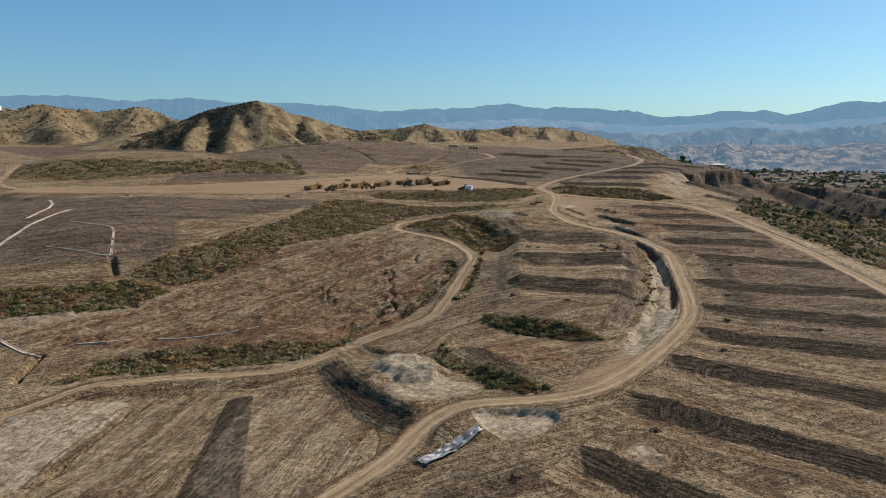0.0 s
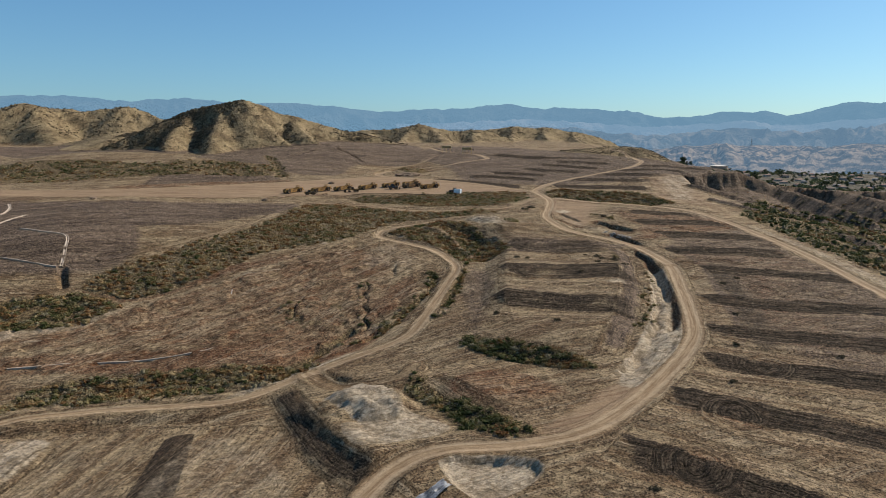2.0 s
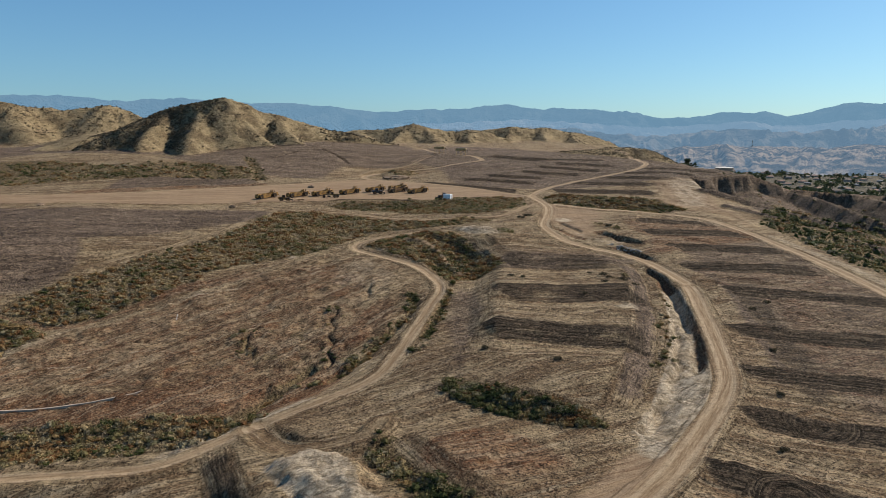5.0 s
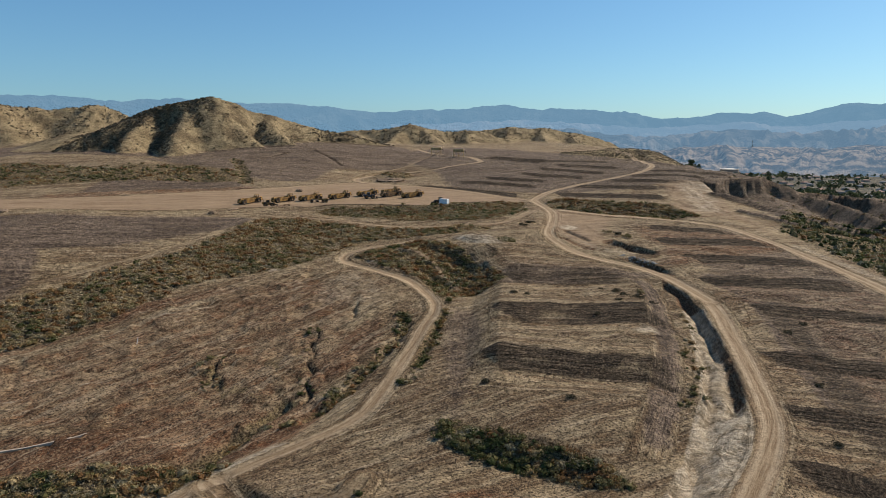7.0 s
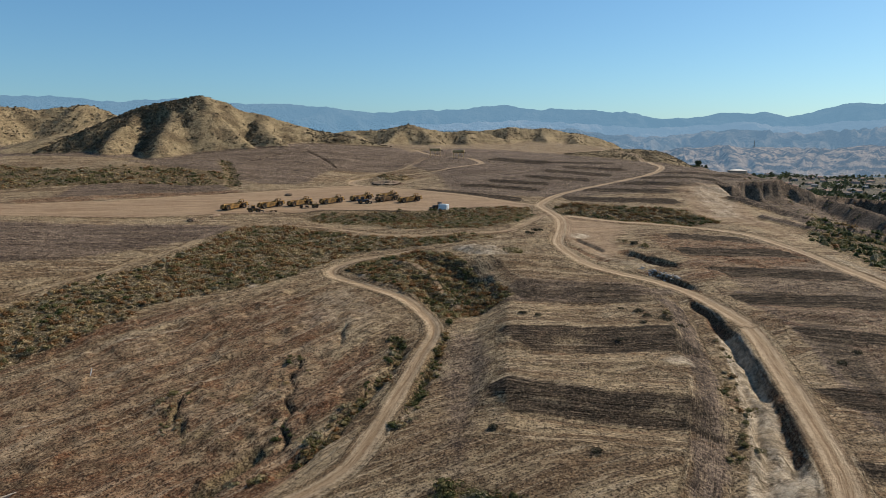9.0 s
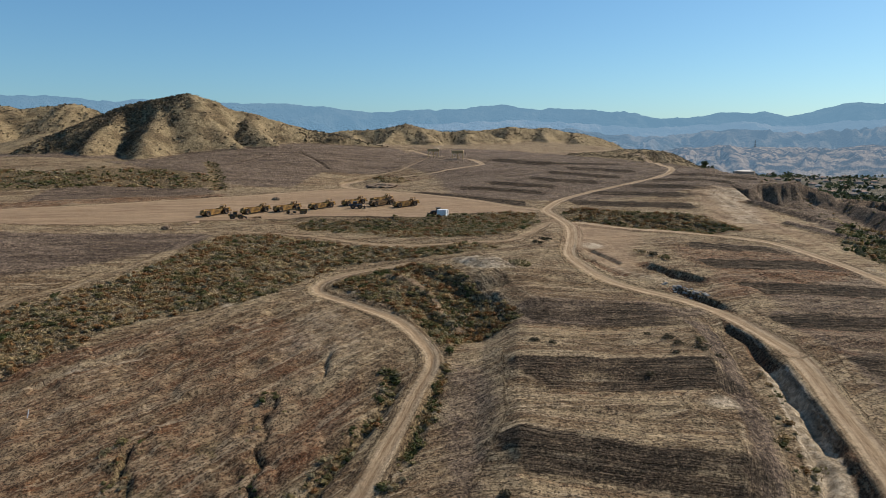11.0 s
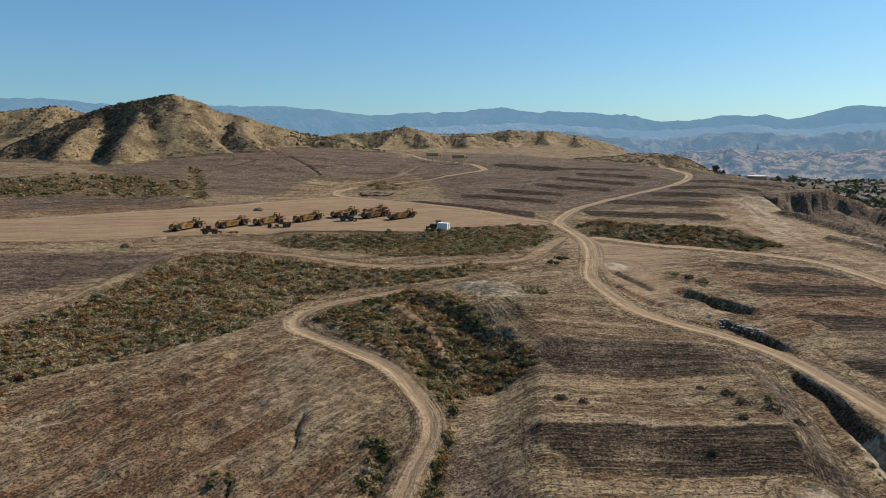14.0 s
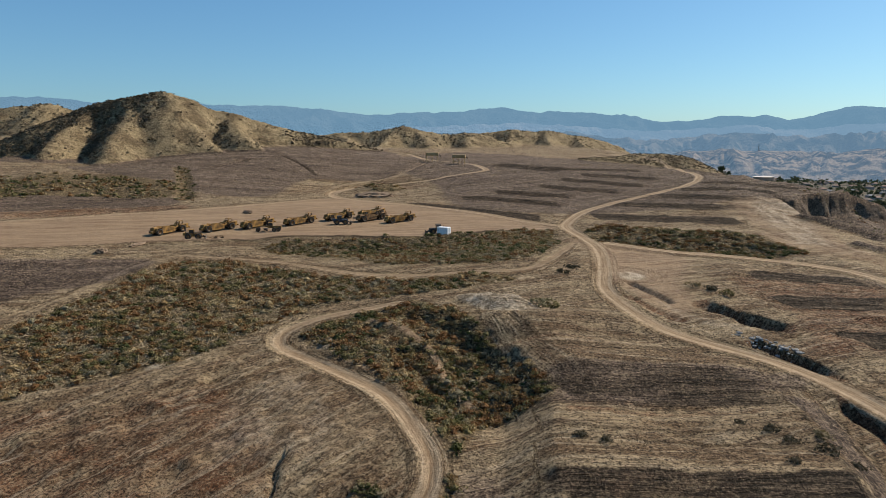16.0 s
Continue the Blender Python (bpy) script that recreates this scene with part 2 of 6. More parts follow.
NORTH_RISERS = [
    (79, 451, 130, 433, 2.0, 7, 20), (94, 479, 145, 452, 1.9, 6, 19), (120, 492, 153, 468, 1.9, 6, 18), (135, 507, 173, 491, 1.8, 5.5, 17), (155, 528, 201, 522, 1.7, 5, 17),
    (2, 474, 54, 444, 2.8, 9, 20), (26, 504, 68, 481, 2.1, 6, 17), (45, 521, 77, 502, 2.0, 6, 17), (70, 535, 103, 512, 2.0, 6, 17), (86, 558, 121, 528, 1.9, 6, 17),
    (101, 575, 136, 551, 1.8, 6, 17), (56, 640, 92, 600, 3.4, 9, 20), (85, 606, 140, 594, 1.5, 6, 18),
]
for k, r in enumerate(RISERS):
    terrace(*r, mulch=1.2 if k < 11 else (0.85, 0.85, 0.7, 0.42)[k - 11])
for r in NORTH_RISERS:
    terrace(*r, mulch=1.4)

# ---- the flat pad, and banks round it ----
PAD = [(-232, 352), (-171, 362), (-109, 366), (-67, 383), (-26, 389), (9, 393), (39, 408), (57, 424), (40, 446), (7, 470), (-33, 500), (-60, 480), (-82, 454), (-115, 428), (-148, 407), (-228, 386)]
d = paint("bare", PAD, 3.0)
level = np.minimum(28.5, 26.2 - 0.023 * (GX - 2) + 0.055 * (GY - 436)) + 0.15 * fbm(GX / 14, GY / 14, 3, 9)
k = np.clip(0.5 + d / 6, 0, 1)
Z = Z * (1 - k) + level * k
k = d > -1
FLOW_U[k], FLOW_V[k] = (GY * 0.957 - GX * 0.29)[k], (GX * 0.957 + GY * 0.29)[k]


def bank(nodes, rise, deep, layer="", amount=1.0, marks=True):
    """A slope along a line that steps up on its left-hand side and dies out behind."""
    global Z
    o, s, _ = along(nodes, 40)
    u = -o
    end = 1 - np.clip((np.abs(o) - 26) / 14, 0, 1)
    total = s.max()
    taper = sstep(0, 10, s) * sstep(total, total - 10, s)
    Z += np.where(np.abs(o) < 40, taper * end * rise * (np.clip(u / deep + 0.5, 0, 1) - 0.5 - np.clip(u / 52, -0.5, 0.5)), 0)
    if layer:
        m = np.clip(1.3 - np.abs(u) / deep * 1.6 + 0.9 * fbm(GX / 4, GY / 4, 3, rise), 0, 1) * taper
        MASK[layer] = np.maximum(MASK[layer], amount * np.where(np.abs(o) < 40, m, 0))
    near = (np.abs(u) < deep * 0.5) & (taper > 0.15) & marks
    FLOW_U[near], FLOW_V[near] = u[near], s[near] + 31 * rise


def swirl(x, y, r, layer="", amount=0.6):
    """Ground turned over by machines that wheeled about a point."""
    w = window(x - 1.4 * r, x + 1.4 * r, y - 1.4 * r, y + 1.4 * r)
    dx, dy = GX[w] - x, GY[w] - y
    q = np.hypot(dx, dy)
    k = q < r * (1 + 0.6 * fbm(GX[w] / 6, GY[w] / 6, 3, x))
    FLOW_U[w] = np.where(k, q * 1.2 + 3.0 * fbm(GX[w] / 5, GY[w] / 5, 2, x + y), FLOW_U[w])
    FLOW_V[w] = np.where(k, np.arctan2(dy, dx) * r + x, FLOW_V[w])
    Z[w] += np.where(k, 0.5 * (vnoise(q * 0.85, np.arctan2(dy, dx) * 1.5, y) - 0.5) * np.clip((r - q) / 3, 0, 1), 0)
    if layer:
        MASK[layer][w] = np.maximum(MASK[layer][w], amount * np.clip((r - q) / 5 + 0.4 * fbm(GX[w] / 4, GY[w] / 4, 3, y), 0, 1))


bank([(-45, 380), (-5, 386), (30, 397), (54, 412)], 3.2, 9)
bank([(47, 184), (57, 204), (65, 226), (71, 250), (75, 272), (76, 290)], 2.8, 7.0, "grey", 0.7)
bank([(31, 290), (27, 272), (24.5, 250), (23, 232), (21, 214)], 3.0, 8.0, "mulch", 0.40, False)
bank([(62, 409), (85, 402), (110, 396), (130, 390)], 6.0, 15)
# West-facing bank below the mound: the dark layer also paints in its shade.
bank([(-36, 188), (-29, 173.5), (-22.5, 159), (-16, 146.5), (-8, 136.5), (2, 124)], 2.6, 7.0, "mulch", 0.62)
bank([(26, 322), (30, 309), (34, 297), (38, 286)], 3.4, 8.0)
for sx, sy, sr, sl in ((52, 133, 8, "red"), (66, 152, 7, "red"), (38, 118, 7, "pale"), (84, 176, 6, "red"),
                       (66, 190, 5, "pale"), (64, 240, 7, "pale"), (66, 205, 5, "pale"), (-10, 308, 6, "pale"), (66, 352, 8, "pale")):
    swirl(sx, sy, sr, sl)


def cut(nodes, depth, half, sharp=1.6, layer="", amount=1.0, wide=1.4):
    """A ditch, gully or (negative depth) a berm along a line."""
    global Z
    o, s, _ = along(nodes, half * 2.5)
    wob = 1 + 0.5 * fbm(s / 3.0, 0 * s, 3, nodes[0][0])
    total = s.max()
    taper = sstep(0, half * 1.5, s) * sstep(total, total - half * 1.5, s)
    prof = np.clip(1 - (np.abs(o) / (half * wob)) ** sharp, 0, 1)
    Z -= depth * taper * np.where(np.abs(o) < half * 2.4, prof, 0)
    if layer:
        MASK[layer] = np.maximum(MASK[layer], amount * np.clip(wide - np.abs(o) / half, 0, 1) * (taper > 0.05))


# ditch beside the main road, its eroded bed, the sink hole and the culvert
cut([(88, 293), (83.5, 281), (84.6, 273), (83.2, 266), (83.6, 258), (81.6, 250), (81.0, 241), (78.6, 232), (77.6, 222), (74.0, 212), (72.0, 206), (68.4, 199)], 2.3, 1.7, 1.6, "red", 0.9, 1.6)
cut([(84, 262), (79, 240), (73, 220), (67, 203), (58, 186), (50, 174)], 1.3, 3.2, 1.5, "pale", 0.9, 1.5)
cut([(78, 243), (76.2, 236), (74.2, 229), (72.6, 221), (69.2, 214), (68.0, 207), (63.6, 199), (61.8, 193)], 1.3, 0.9, 1.6)
paint("pale", [(81.5, 248), (76.5, 224), (69.5, 199), (61.4, 188), (53, 173), (48, 171), (54, 185), (64, 205), (73, 226), (79, 240)], 1.2, 1.0)
paint("pale", [(66, 201), (58, 188), (50, 175), (47, 169), (51, 166), (60, 174), (68, 187), (73, 204)], 2.0, 0.9)
cut([(49, 176), (54, 181), (58, 189)], 1.2, 1.6, 2.0)
cut([(76, 333), (79, 326), (86, 318.5), (92, 314)], 3.0, 3.4, 2.0, "red", 0.8)
cut([(78, 309), (81, 304), (85, 297), (88, 292)], 3.0, 2.4, 2.2, "red", 0.8)
cut([(63, 347), (67, 338), (70, 329)], 1.1, 1.5, 1.6, "red", 0.8)
cut([(60, 336), (64, 325), (69, 318)], 0.7, 1.6, 1.6, "red", 0.8)
paint("pale", [(62, 345), (70, 330), (76, 322), (86, 316), (80, 312), (70, 316), (64, 328)], 3.0, 0.45)
# gullies on the western slope
cut([(-20.5, 257), (-18.9, 252), (-20.4, 248), (-18.2, 243), (-19.6, 239), (-17.2, 234), (-18.4, 230), (-16.2, 225), (-17.4, 221)], 0.9, 0.6, 1.2, "mulch", 0.7)
cut([(-19.2, 249), (-22.4, 246.5), (-24.0, 242)], 0.8, 0.6, 1.4)
cut([(-18.0, 236), (-14.6, 233.5), (-13.4, 229)], 0.8, 0.6, 1.4)
cut([(-10.4, 271), (-11.6, 267), (-10.6, 263), (-12.0, 258.5)], 1.1, 0.55, 1.3)
cut([(-40, 244), (-42.2, 239), (-41.4, 234), (-43, 230)], 0.8, 0.7, 1.3, "mulch", 0.7)
cut([(-41.4, 234), (-38.6, 231.4), (-38.0, 227)], 0.8, 0.6, 1.4)
cut([(-30, 215), (-30.5, 208), (-32, 201)], 0.9, 0.8, 1.4, "mulch", 0.7)
cut([(-20, 224), (-27, 213), (-33, 203), (-42, 200)], 1.6, 3.0, 1.5, "brush", 0.7)
cut([(2, 262), (4, 256), (1, 246), (-3, 236), (-10, 222), (-17, 214)], 1.4, 2.0, 1.5, "brush", 0.55)
cut([(14, 262), (11, 248), (7, 232)], 1.2, 2.0, 1.5, "brush", 0.6)
cut([(-131, 262), (-128, 256), (-124, 250)], 2.5, 1.6, 1.5)
cut([(-119, 192), (-118, 185), (-117, 178), (-115, 172)], 2.6, 1.6, 1.5)
d = inside([(-50, 226), (-45, 243), (-30, 247), (-18, 252), (-13, 236), (-20, 222), (-34, 220)])
m = np.clip(d / 5, 0, 1)
Z += m * 1.0 * (ridged(GX / 3.6, GY / 3.6, 3, 19) - 0.55)
MASK["brush"] = np.maximum(MASK["brush"], 0.55 * m * sstep(-0.02, 0.1, fbm(GX / 4, GY / 4, 3, 23)))
# ravine below the bench
cut([(4, 318), (13, 308), (18, 295), (20, 284), (17, 270)], 4.5, 13, 1.7)
cut([(-4, 319), (6, 313), (12, 308), (15, 297), (20, 288)], -1.4, 2.4, 1.5, "bare", 0.8, 0.95)
cut([(3, 323), (14, 318), (22, 309), (25, 300)], 1.6, 3.0, 1.6)
cut([(2, 308), (9, 300), (13, 290)], 1.2, 3.0, 1.6)
# bank slope of the mound pad, and the mound
cut([(-29, 173), (-23, 168), (-13, 152), (-6, 141.5), (0, 138)], -1.1, 4.0, 1.5)
def mound(x, y, rx, ry, h, turn, seed, crown=0.8):
    """A dumped heap with a lumpy top."""
    w = window(x - 2 * rx, x + 2 * rx, y - 2 * rx, y + 2 * rx)
    c, s = math.cos(turn), math.sin(turn)
    u, v = ((GX[w] - x) * c + (GY[w] - y) * s) / rx, ((GY[w] - y) * c - (GX[w] - x) * s) / ry
    r = np.hypot(u, v) + 0.5 * fbm(GX[w] / 4, GY[w] / 4, 3, seed)
    Z[w] += h * np.clip(1.15 - r, 0, crown) / crown * (1 + 0.5 * fbm(GX[w] / 2.0, GY[w] / 2.0, 3, seed + 1))


mound(-10, 167.5, 11.0, 8.0, 3.0, -0.5, 3, 0.5)
mound(27, 328, 9.0, 4.0, 1.9, -0.35, 5)
BASIN = [(6, 137), (9.7, 139.6), (22.5, 138), (25, 133.6), (21, 128.4), (15.3, 125.5), (10.5, 128)]
Z -= 1.3 * sstep(0, 1.6, inside(BASIN) + 0.8 * fbm(GX / 3, GY / 3, 3, 12))
mound(-20, 553, 15, 6.5, 3.4, 0.5, 8)
paint("brush", [(-36, 552), (-24, 563), (-8, 560), (-4, 552), (-18, 545)], 3.0, 0.8)
cut([(-130, 552), (-122, 534), (-114, 515), (-108, 498), (-102, 482)], 1.6, 4.5, 1.3, "brush", 0.9)
cut([(-86, 611), (-74, 596), (-64, 583), (-58, 572)], 1.2, 1.4, 1.5, "mulch", 0.8)
cut([(-101, 592), (-109, 572), (-116, 556)], 1.2, 1.4, 1.5, "mulch", 0.8)
cut([(-232, 353), (-171, 363), (-109, 367), (-67, 384), (-26, 389), (9, 392.5), (38, 407)], -0.8, 1.6, 1.5, "mulch", 0.7)
cut([(-4, 120), (1, 124.5), (6.5, 130)], 0.8, 3.0, 2.0)
bank([(2, 182), (8, 171), (14, 161), (22, 150)], 3.0, 7.0)
bank([(44, 181), (36, 186), (27, 191.5), (17, 199)][::-1], 3.2, 6.0)
cut([(-104, 166), (-88, 166), (-70, 172), (-52, 172), (-44, 174)], 1.2, 2.2, 1.6)
cut([(-110, 180), (-96, 183), (-70, 189), (-45, 192)], 1.4, 7.0, 1.4)
paint("pale", [(17, 332), (26, 332), (37, 325), (34, 321), (24, 323)], 2.0, 0.85)
bank([(-82, 121), (-81, 140), (-79, 163)], 1.6, 3.0, "mulch", 0.55)

# ---- soils ----
paint("mulch", [(-160, 361), (-70, 379), (-24, 388), (-20, 394), (-70, 391), (-160, 373)], 4.0, 0.40)
paint("mulch", [(-10, 500), (-40, 488), (-80, 446), (-72, 444), (-30, 484)], 3.0, 0.36)
paint("pale", [(-14, 156), (-6, 160), (0.2, 161.7), (8.2, 153.8), (5.2, 149), (0, 147), (-9, 144.5), (-13, 150)], 1.0, 1.0)
paint("pale", [(-21, 174), (-18, 166), (-9, 157), (-2, 161), (-6, 171), (-14, 177)], 1.5, 1.0)
paint("pale", BASIN, 0.7, 1.0)
paint("pale", [(-108, 150), (-94, 161), (-80, 163.5), (-81, 140), (-86, 120), (-110, 112)], 1.2, 0.60)
paint("pale", [(146, 470), (176, 464), (155, 400), (150, 345), (144, 350), (146, 385), (128, 395), (134, 420)], 9.0, 0.50)
paint("bare", [(138, 474), (178, 466), (163, 410), (154, 345), (142, 350), (142, 380), (120, 392), (128, 425)], 9.0, 0.58)
paint("pale", [(147, 338), (156, 330), (163, 290), (165, 240), (160, 196), (150, 196), (151, 240), (152, 285), (147, 325)], 3.0, 0.5)
paint("red", [(-120, 250), (-96, 244), (-76, 262), (-52, 280), (-28, 297), (-8, 270), (-10, 240), (-22, 214), (-42, 206), (-70, 210), (-110, 206), (-140, 200), (-150, 214)], 6.0, 0.52)
paint("red", [(-120, 250), (-96, 244), (-76, 262), (-50, 281), (-56, 284), (-82, 266), (-100, 252)], 3.0, 0.9)
paint("red", [(-14, 252), (-4, 262), (0, 250), (-8, 232), (-18, 222), (-22, 232)], 5.0, 0.7)
paint("pale", [(-26, 296), (-12, 300), (-4, 292), (2, 278), (-3, 266), (-14, 263), (-25, 265), (-30, 276)], 7.0, 0.44)
for line, half in (([(-66, 264), (-42, 277), (-31, 284), (-20, 292)], 1.0), ([(-56, 264), (-40, 270), (-24, 277)], 0.8), ([(-43, 298), (-33, 302)], 2.4), ([(-36, 281), (-27, 285)], 2.6),
                   ([(-90, 243), (-70, 255), (-52, 266)], 0.9), ([(-96, 226), (-70, 240), (-44, 254)], 0.8), ([(-84, 222), (-58, 236), (-34, 250)], 0.7), ([(-120, 214), (-96, 220), (-66, 232)], 1.2)):
    o, way, _ = along(line, 8)
    MASK["pale"] = np.maximum(MASK["pale"], 0.55 * np.clip(1.2 - np.abs(o + 2.0 * fbm(GX / 6, GY / 6, 3, half)) / half, 0, 1) * np.clip(0.75 + 2 * fbm(GX / 5, GY / 5, 3, half + 2), 0, 1))
paint("pale", [(-150, 216), (-120, 226), (-98, 243), (-88, 250), (-92, 240), (-112, 218), (-140, 206)], 4.0, 0.5)
paint("red", [(-10, 222), (-18, 206), (-34, 198), (-60, 197), (-95, 195), (-120, 196), (-118, 204), (-66, 212), (-30, 220)], 3.0, 0.9)
paint("red", [(-186, 431), (-104, 470), (-92, 445), (-120, 430), (-170, 405)], 4.0, 0.9)
paint("red", [(92, 262), (140, 252), (142, 285), (96, 288)], 5.0, 0.45)
paint("grey", [(-173, 316), (-162, 345), (-120, 352), (-70, 362), (-66, 348), (-80, 331), (-115, 300), (-158, 292)], 4.0, 0.8)
paint("grey", [(-60, 400 + 160), (-10, 600), (-30, 720), (-120, 640), (-190, 545), (-110, 500), (-70, 500)], 8.0, 1.0)
paint("grey", [(40, 455), (240, 500), (240, 640), (120, 760), (30, 760), (-20, 640), (10, 560)], 10.0, 0.8)
paint("grey", [(-290, 560), (-190, 590), (-300, 760), (-480, 720)], 10.0, 0.9)
paint("grey", [(-190, 262), (-128, 268), (-125, 296), (-180, 310)], 4.0, 0.9)
paint("mulch", [(-55, 163), (-49, 165), (-37, 112), (-49, 108)], 0.8, 1.0, False)
paint("mulch", [(-2, 116), (14, 122), (20, 112), (6, 100), (-6, 104)], 3.0, 0.5)
paint("mulch", [(26, 245), (32, 245), (30, 262), (24, 268)], 4.0, 0.42)
paint("grey", [(12, 266), (22, 268), (29, 252), (24, 226), (21, 206), (12, 204), (10, 236)], 6.0, 0.55)
paint("grey", [(74, 168), (84, 190), (93, 232), (99, 262), (96, 288), (103, 288), (103, 262), (97, 228), (90, 200), (80, 180)], 3.0, 0.8)
paint("grey", [(24, 285), (34, 296), (80, 294), (76, 284), (36, 280)], 3.0, 0.6)
paint("mulch", [(24, 262), (30, 256), (33, 268), (36, 280), (30, 284), (25, 276)], 5.0, 0.45)
paint("red", [(84, 300), (100, 300), (140, 318), (138, 345), (100, 360), (88, 345), (92, 322)], 6.0, 0.6)
paint("bare", [(66, 388), (60, 372), (64, 352), (72, 336), (82, 350), (92, 372), (84, 382)], 6.0, 0.68)
paint("mulch", [(84, 184), (93, 226), (100, 262), (112, 262), (104, 222), (96, 188)], 4.0, 0.58)
paint("red", [(92, 188), (100, 230), (108, 262), (130, 262), (124, 228), (112, 186)], 6.0, 0.45)
paint("mulch", [(69, 375), (88, 374), (107, 364), (91, 352), (74, 351), (69, 360)], 3.0, 0.42)
paint("mulch", [(-125, 313), (-98, 331), (-76, 339), (-77, 325), (-96, 307), (-112, 293)], 3.0, 0.42)
paint("grey", [(-184, 472), (-151, 482), (-112, 486), (-102, 478), (-108, 461), (-131, 440), (-148, 414), (-170, 410)], 4.0, 0.8)
paint("grey", [(92, 168), (146, 146), (146, 340), (102, 350), (96, 260)], 8.0, 0.54)
paint("bare", [(58, 402), (70, 393), (84, 384), (87, 372), (78, 350), (77, 332), (68, 320), (62, 334), (58, 358), (60, 380)], 4.0, 0.8)
paint("pale", [(62, 372), (70, 366), (76, 344), (72, 330), (66, 340), (62, 356)], 5.0, 0.40)
paint("grey", [(-260, 240), (-130, 256), (-114, 290), (-165, 348), (-260, 346)], 5.0, 0.85)
paint("bare", [(26, 148), (38, 160), (46, 169), (54, 168), (58, 166), (44, 152), (34, 147)], 2.0, 0.95)
paint("pale", [(-50, 120), (-30, 108), (-16, 122), (-24, 146), (-37, 162), (-50, 160)], 2.0, 0.44)
paint("pale", [(-78, 125), (-60, 122), (-57, 160), (-76, 162)], 2.0, 0.40)
paint("pale", [(-46, 180), (-30, 191), (-16, 202), (-20, 206), (-34, 195), (-48, 184)], 2.0, 0.62)
paint("red", [(6, 170), (20, 160), (36, 165), (30, 177), (14, 182)], 4.0, 0.7)
paint("bare", [(-44, 178), (-28, 196), (-14, 207), (-2, 219), (-8, 222), (-22, 208), (-36, 196)], 3.0, 0.4)
# scrub
BRUSH_BANK = [(-34, 384), (-5, 389.5), (30, 401), (55, 419), (55, 400), (46, 374), (30, 362), (4, 361), (-18, 371), (-44, 379)]
BRUSH_SLOPE = [(-120, 252), (-96, 247), (-79, 264), (-64, 286), (-40, 300), (-28, 312), (-22, 324), (-8, 333), (6, 335), (24, 341), (34, 346), (30, 350.5), (2, 346), (-20, 352), (-44, 363),
               (-58, 360), (-66, 350), (-72, 326), (-82, 305), (-92, 291), (-104, 276), (-114, 266)]
BRUSH_RAVINE = [(-17, 312.5), (-12, 319.5), (-3, 324), (1.3, 328), (8, 331), (20, 321), (24, 313), (26, 309), (28.5, 302), (33.5, 292), (33, 284), (26, 283), (21, 281), (16, 268), (14.5, 270), (11.8, 278.5), (6, 288.5), (-1, 297.5), (-9, 305)]
BRUSH_DRAIN = [(-160, 232), (-148, 214), (-128, 219), (-106, 228), (-100, 241), (-118, 248), (-138, 238)]
BRUSH_LOW = [(-106, 172), (-92, 179.5), (-62, 184), (-44, 187), (-30, 194), (-26, 200), (-40, 200), (-63, 198), (-84, 194), (-98, 188)]
BRUSH_MOUND = [(0, 183), (-2, 176), (3, 165), (11, 152), (19, 146.5), (26, 146.5), (20, 155), (12, 164), (5, 174)]
BRUSH_STEP = [(12.5, 204), (15, 194), (20, 190.5), (28, 185), (37, 180.5), (43.5, 177.5), (42, 184), (36, 188), (28, 193.5), (19, 202)]
BRUSH_EAST = [(62, 403), (70, 396), (84, 389), (108, 383), (130, 382), (132, 391), (122, 401), (98, 410), (76, 416), (66, 413)]
BRUSH_NORTH = [(-310, 505), (-256, 512), (-197, 497), (-182, 508), (-150, 511), (-120, 509), (-113, 505), (-111, 485), (-137, 482), (-164, 476), (-181, 470), (-250, 455), (-300, 465)]
BRUSH_CANYON = [(158, 360), (163, 300), (172, 240), (190, 200), (300, 180), (360, 300), (360, 480), (270, 470), (205, 440), (178, 400)]
for poly, amount in ((BRUSH_BANK, 0.9), (BRUSH_SLOPE, 0.9), (BRUSH_RAVINE, 1), (BRUSH_DRAIN, 1), (BRUSH_LOW, 1), (BRUSH_MOUND, 0.9), (BRUSH_STEP, 1), (BRUSH_EAST, 1), (BRUSH_NORTH, 0.8), (BRUSH_CANYON, 0.7)):
    paint("brush", poly, 2.5, amount)

# ---- roads: a level bed along each line ----
def road(nodes, half, shoulder=3.0, amount=1.0, sink=0.0):
    global Z, LAT
    o, s, hgt = along(nodes, 16)
    a = np.abs(o) + 0.7 * fbm(GX / 6, GY / 6, 3, half)
    k = 1 - sstep(half, half + shoulder, a)
    Z = np.where(a < 16, Z * (1 - k) + (hgt - sink) * k, Z)
    MASK["road"] = np.maximum(MASK["road"], amount * np.clip(0.5 + (half - a) / 2.4, 0, 1))
    for layer in ("brush", "mulch", "red", "pale"):
        MASK[layer] *= np.where(a < 16, sstep(half - 0.5, half + 1.0, a), 1)
    near = a < half + 1.5
    LAT = np.where(near, o, LAT)
    FLOW_U[near], FLOW_V[near] = o[near], s[near]


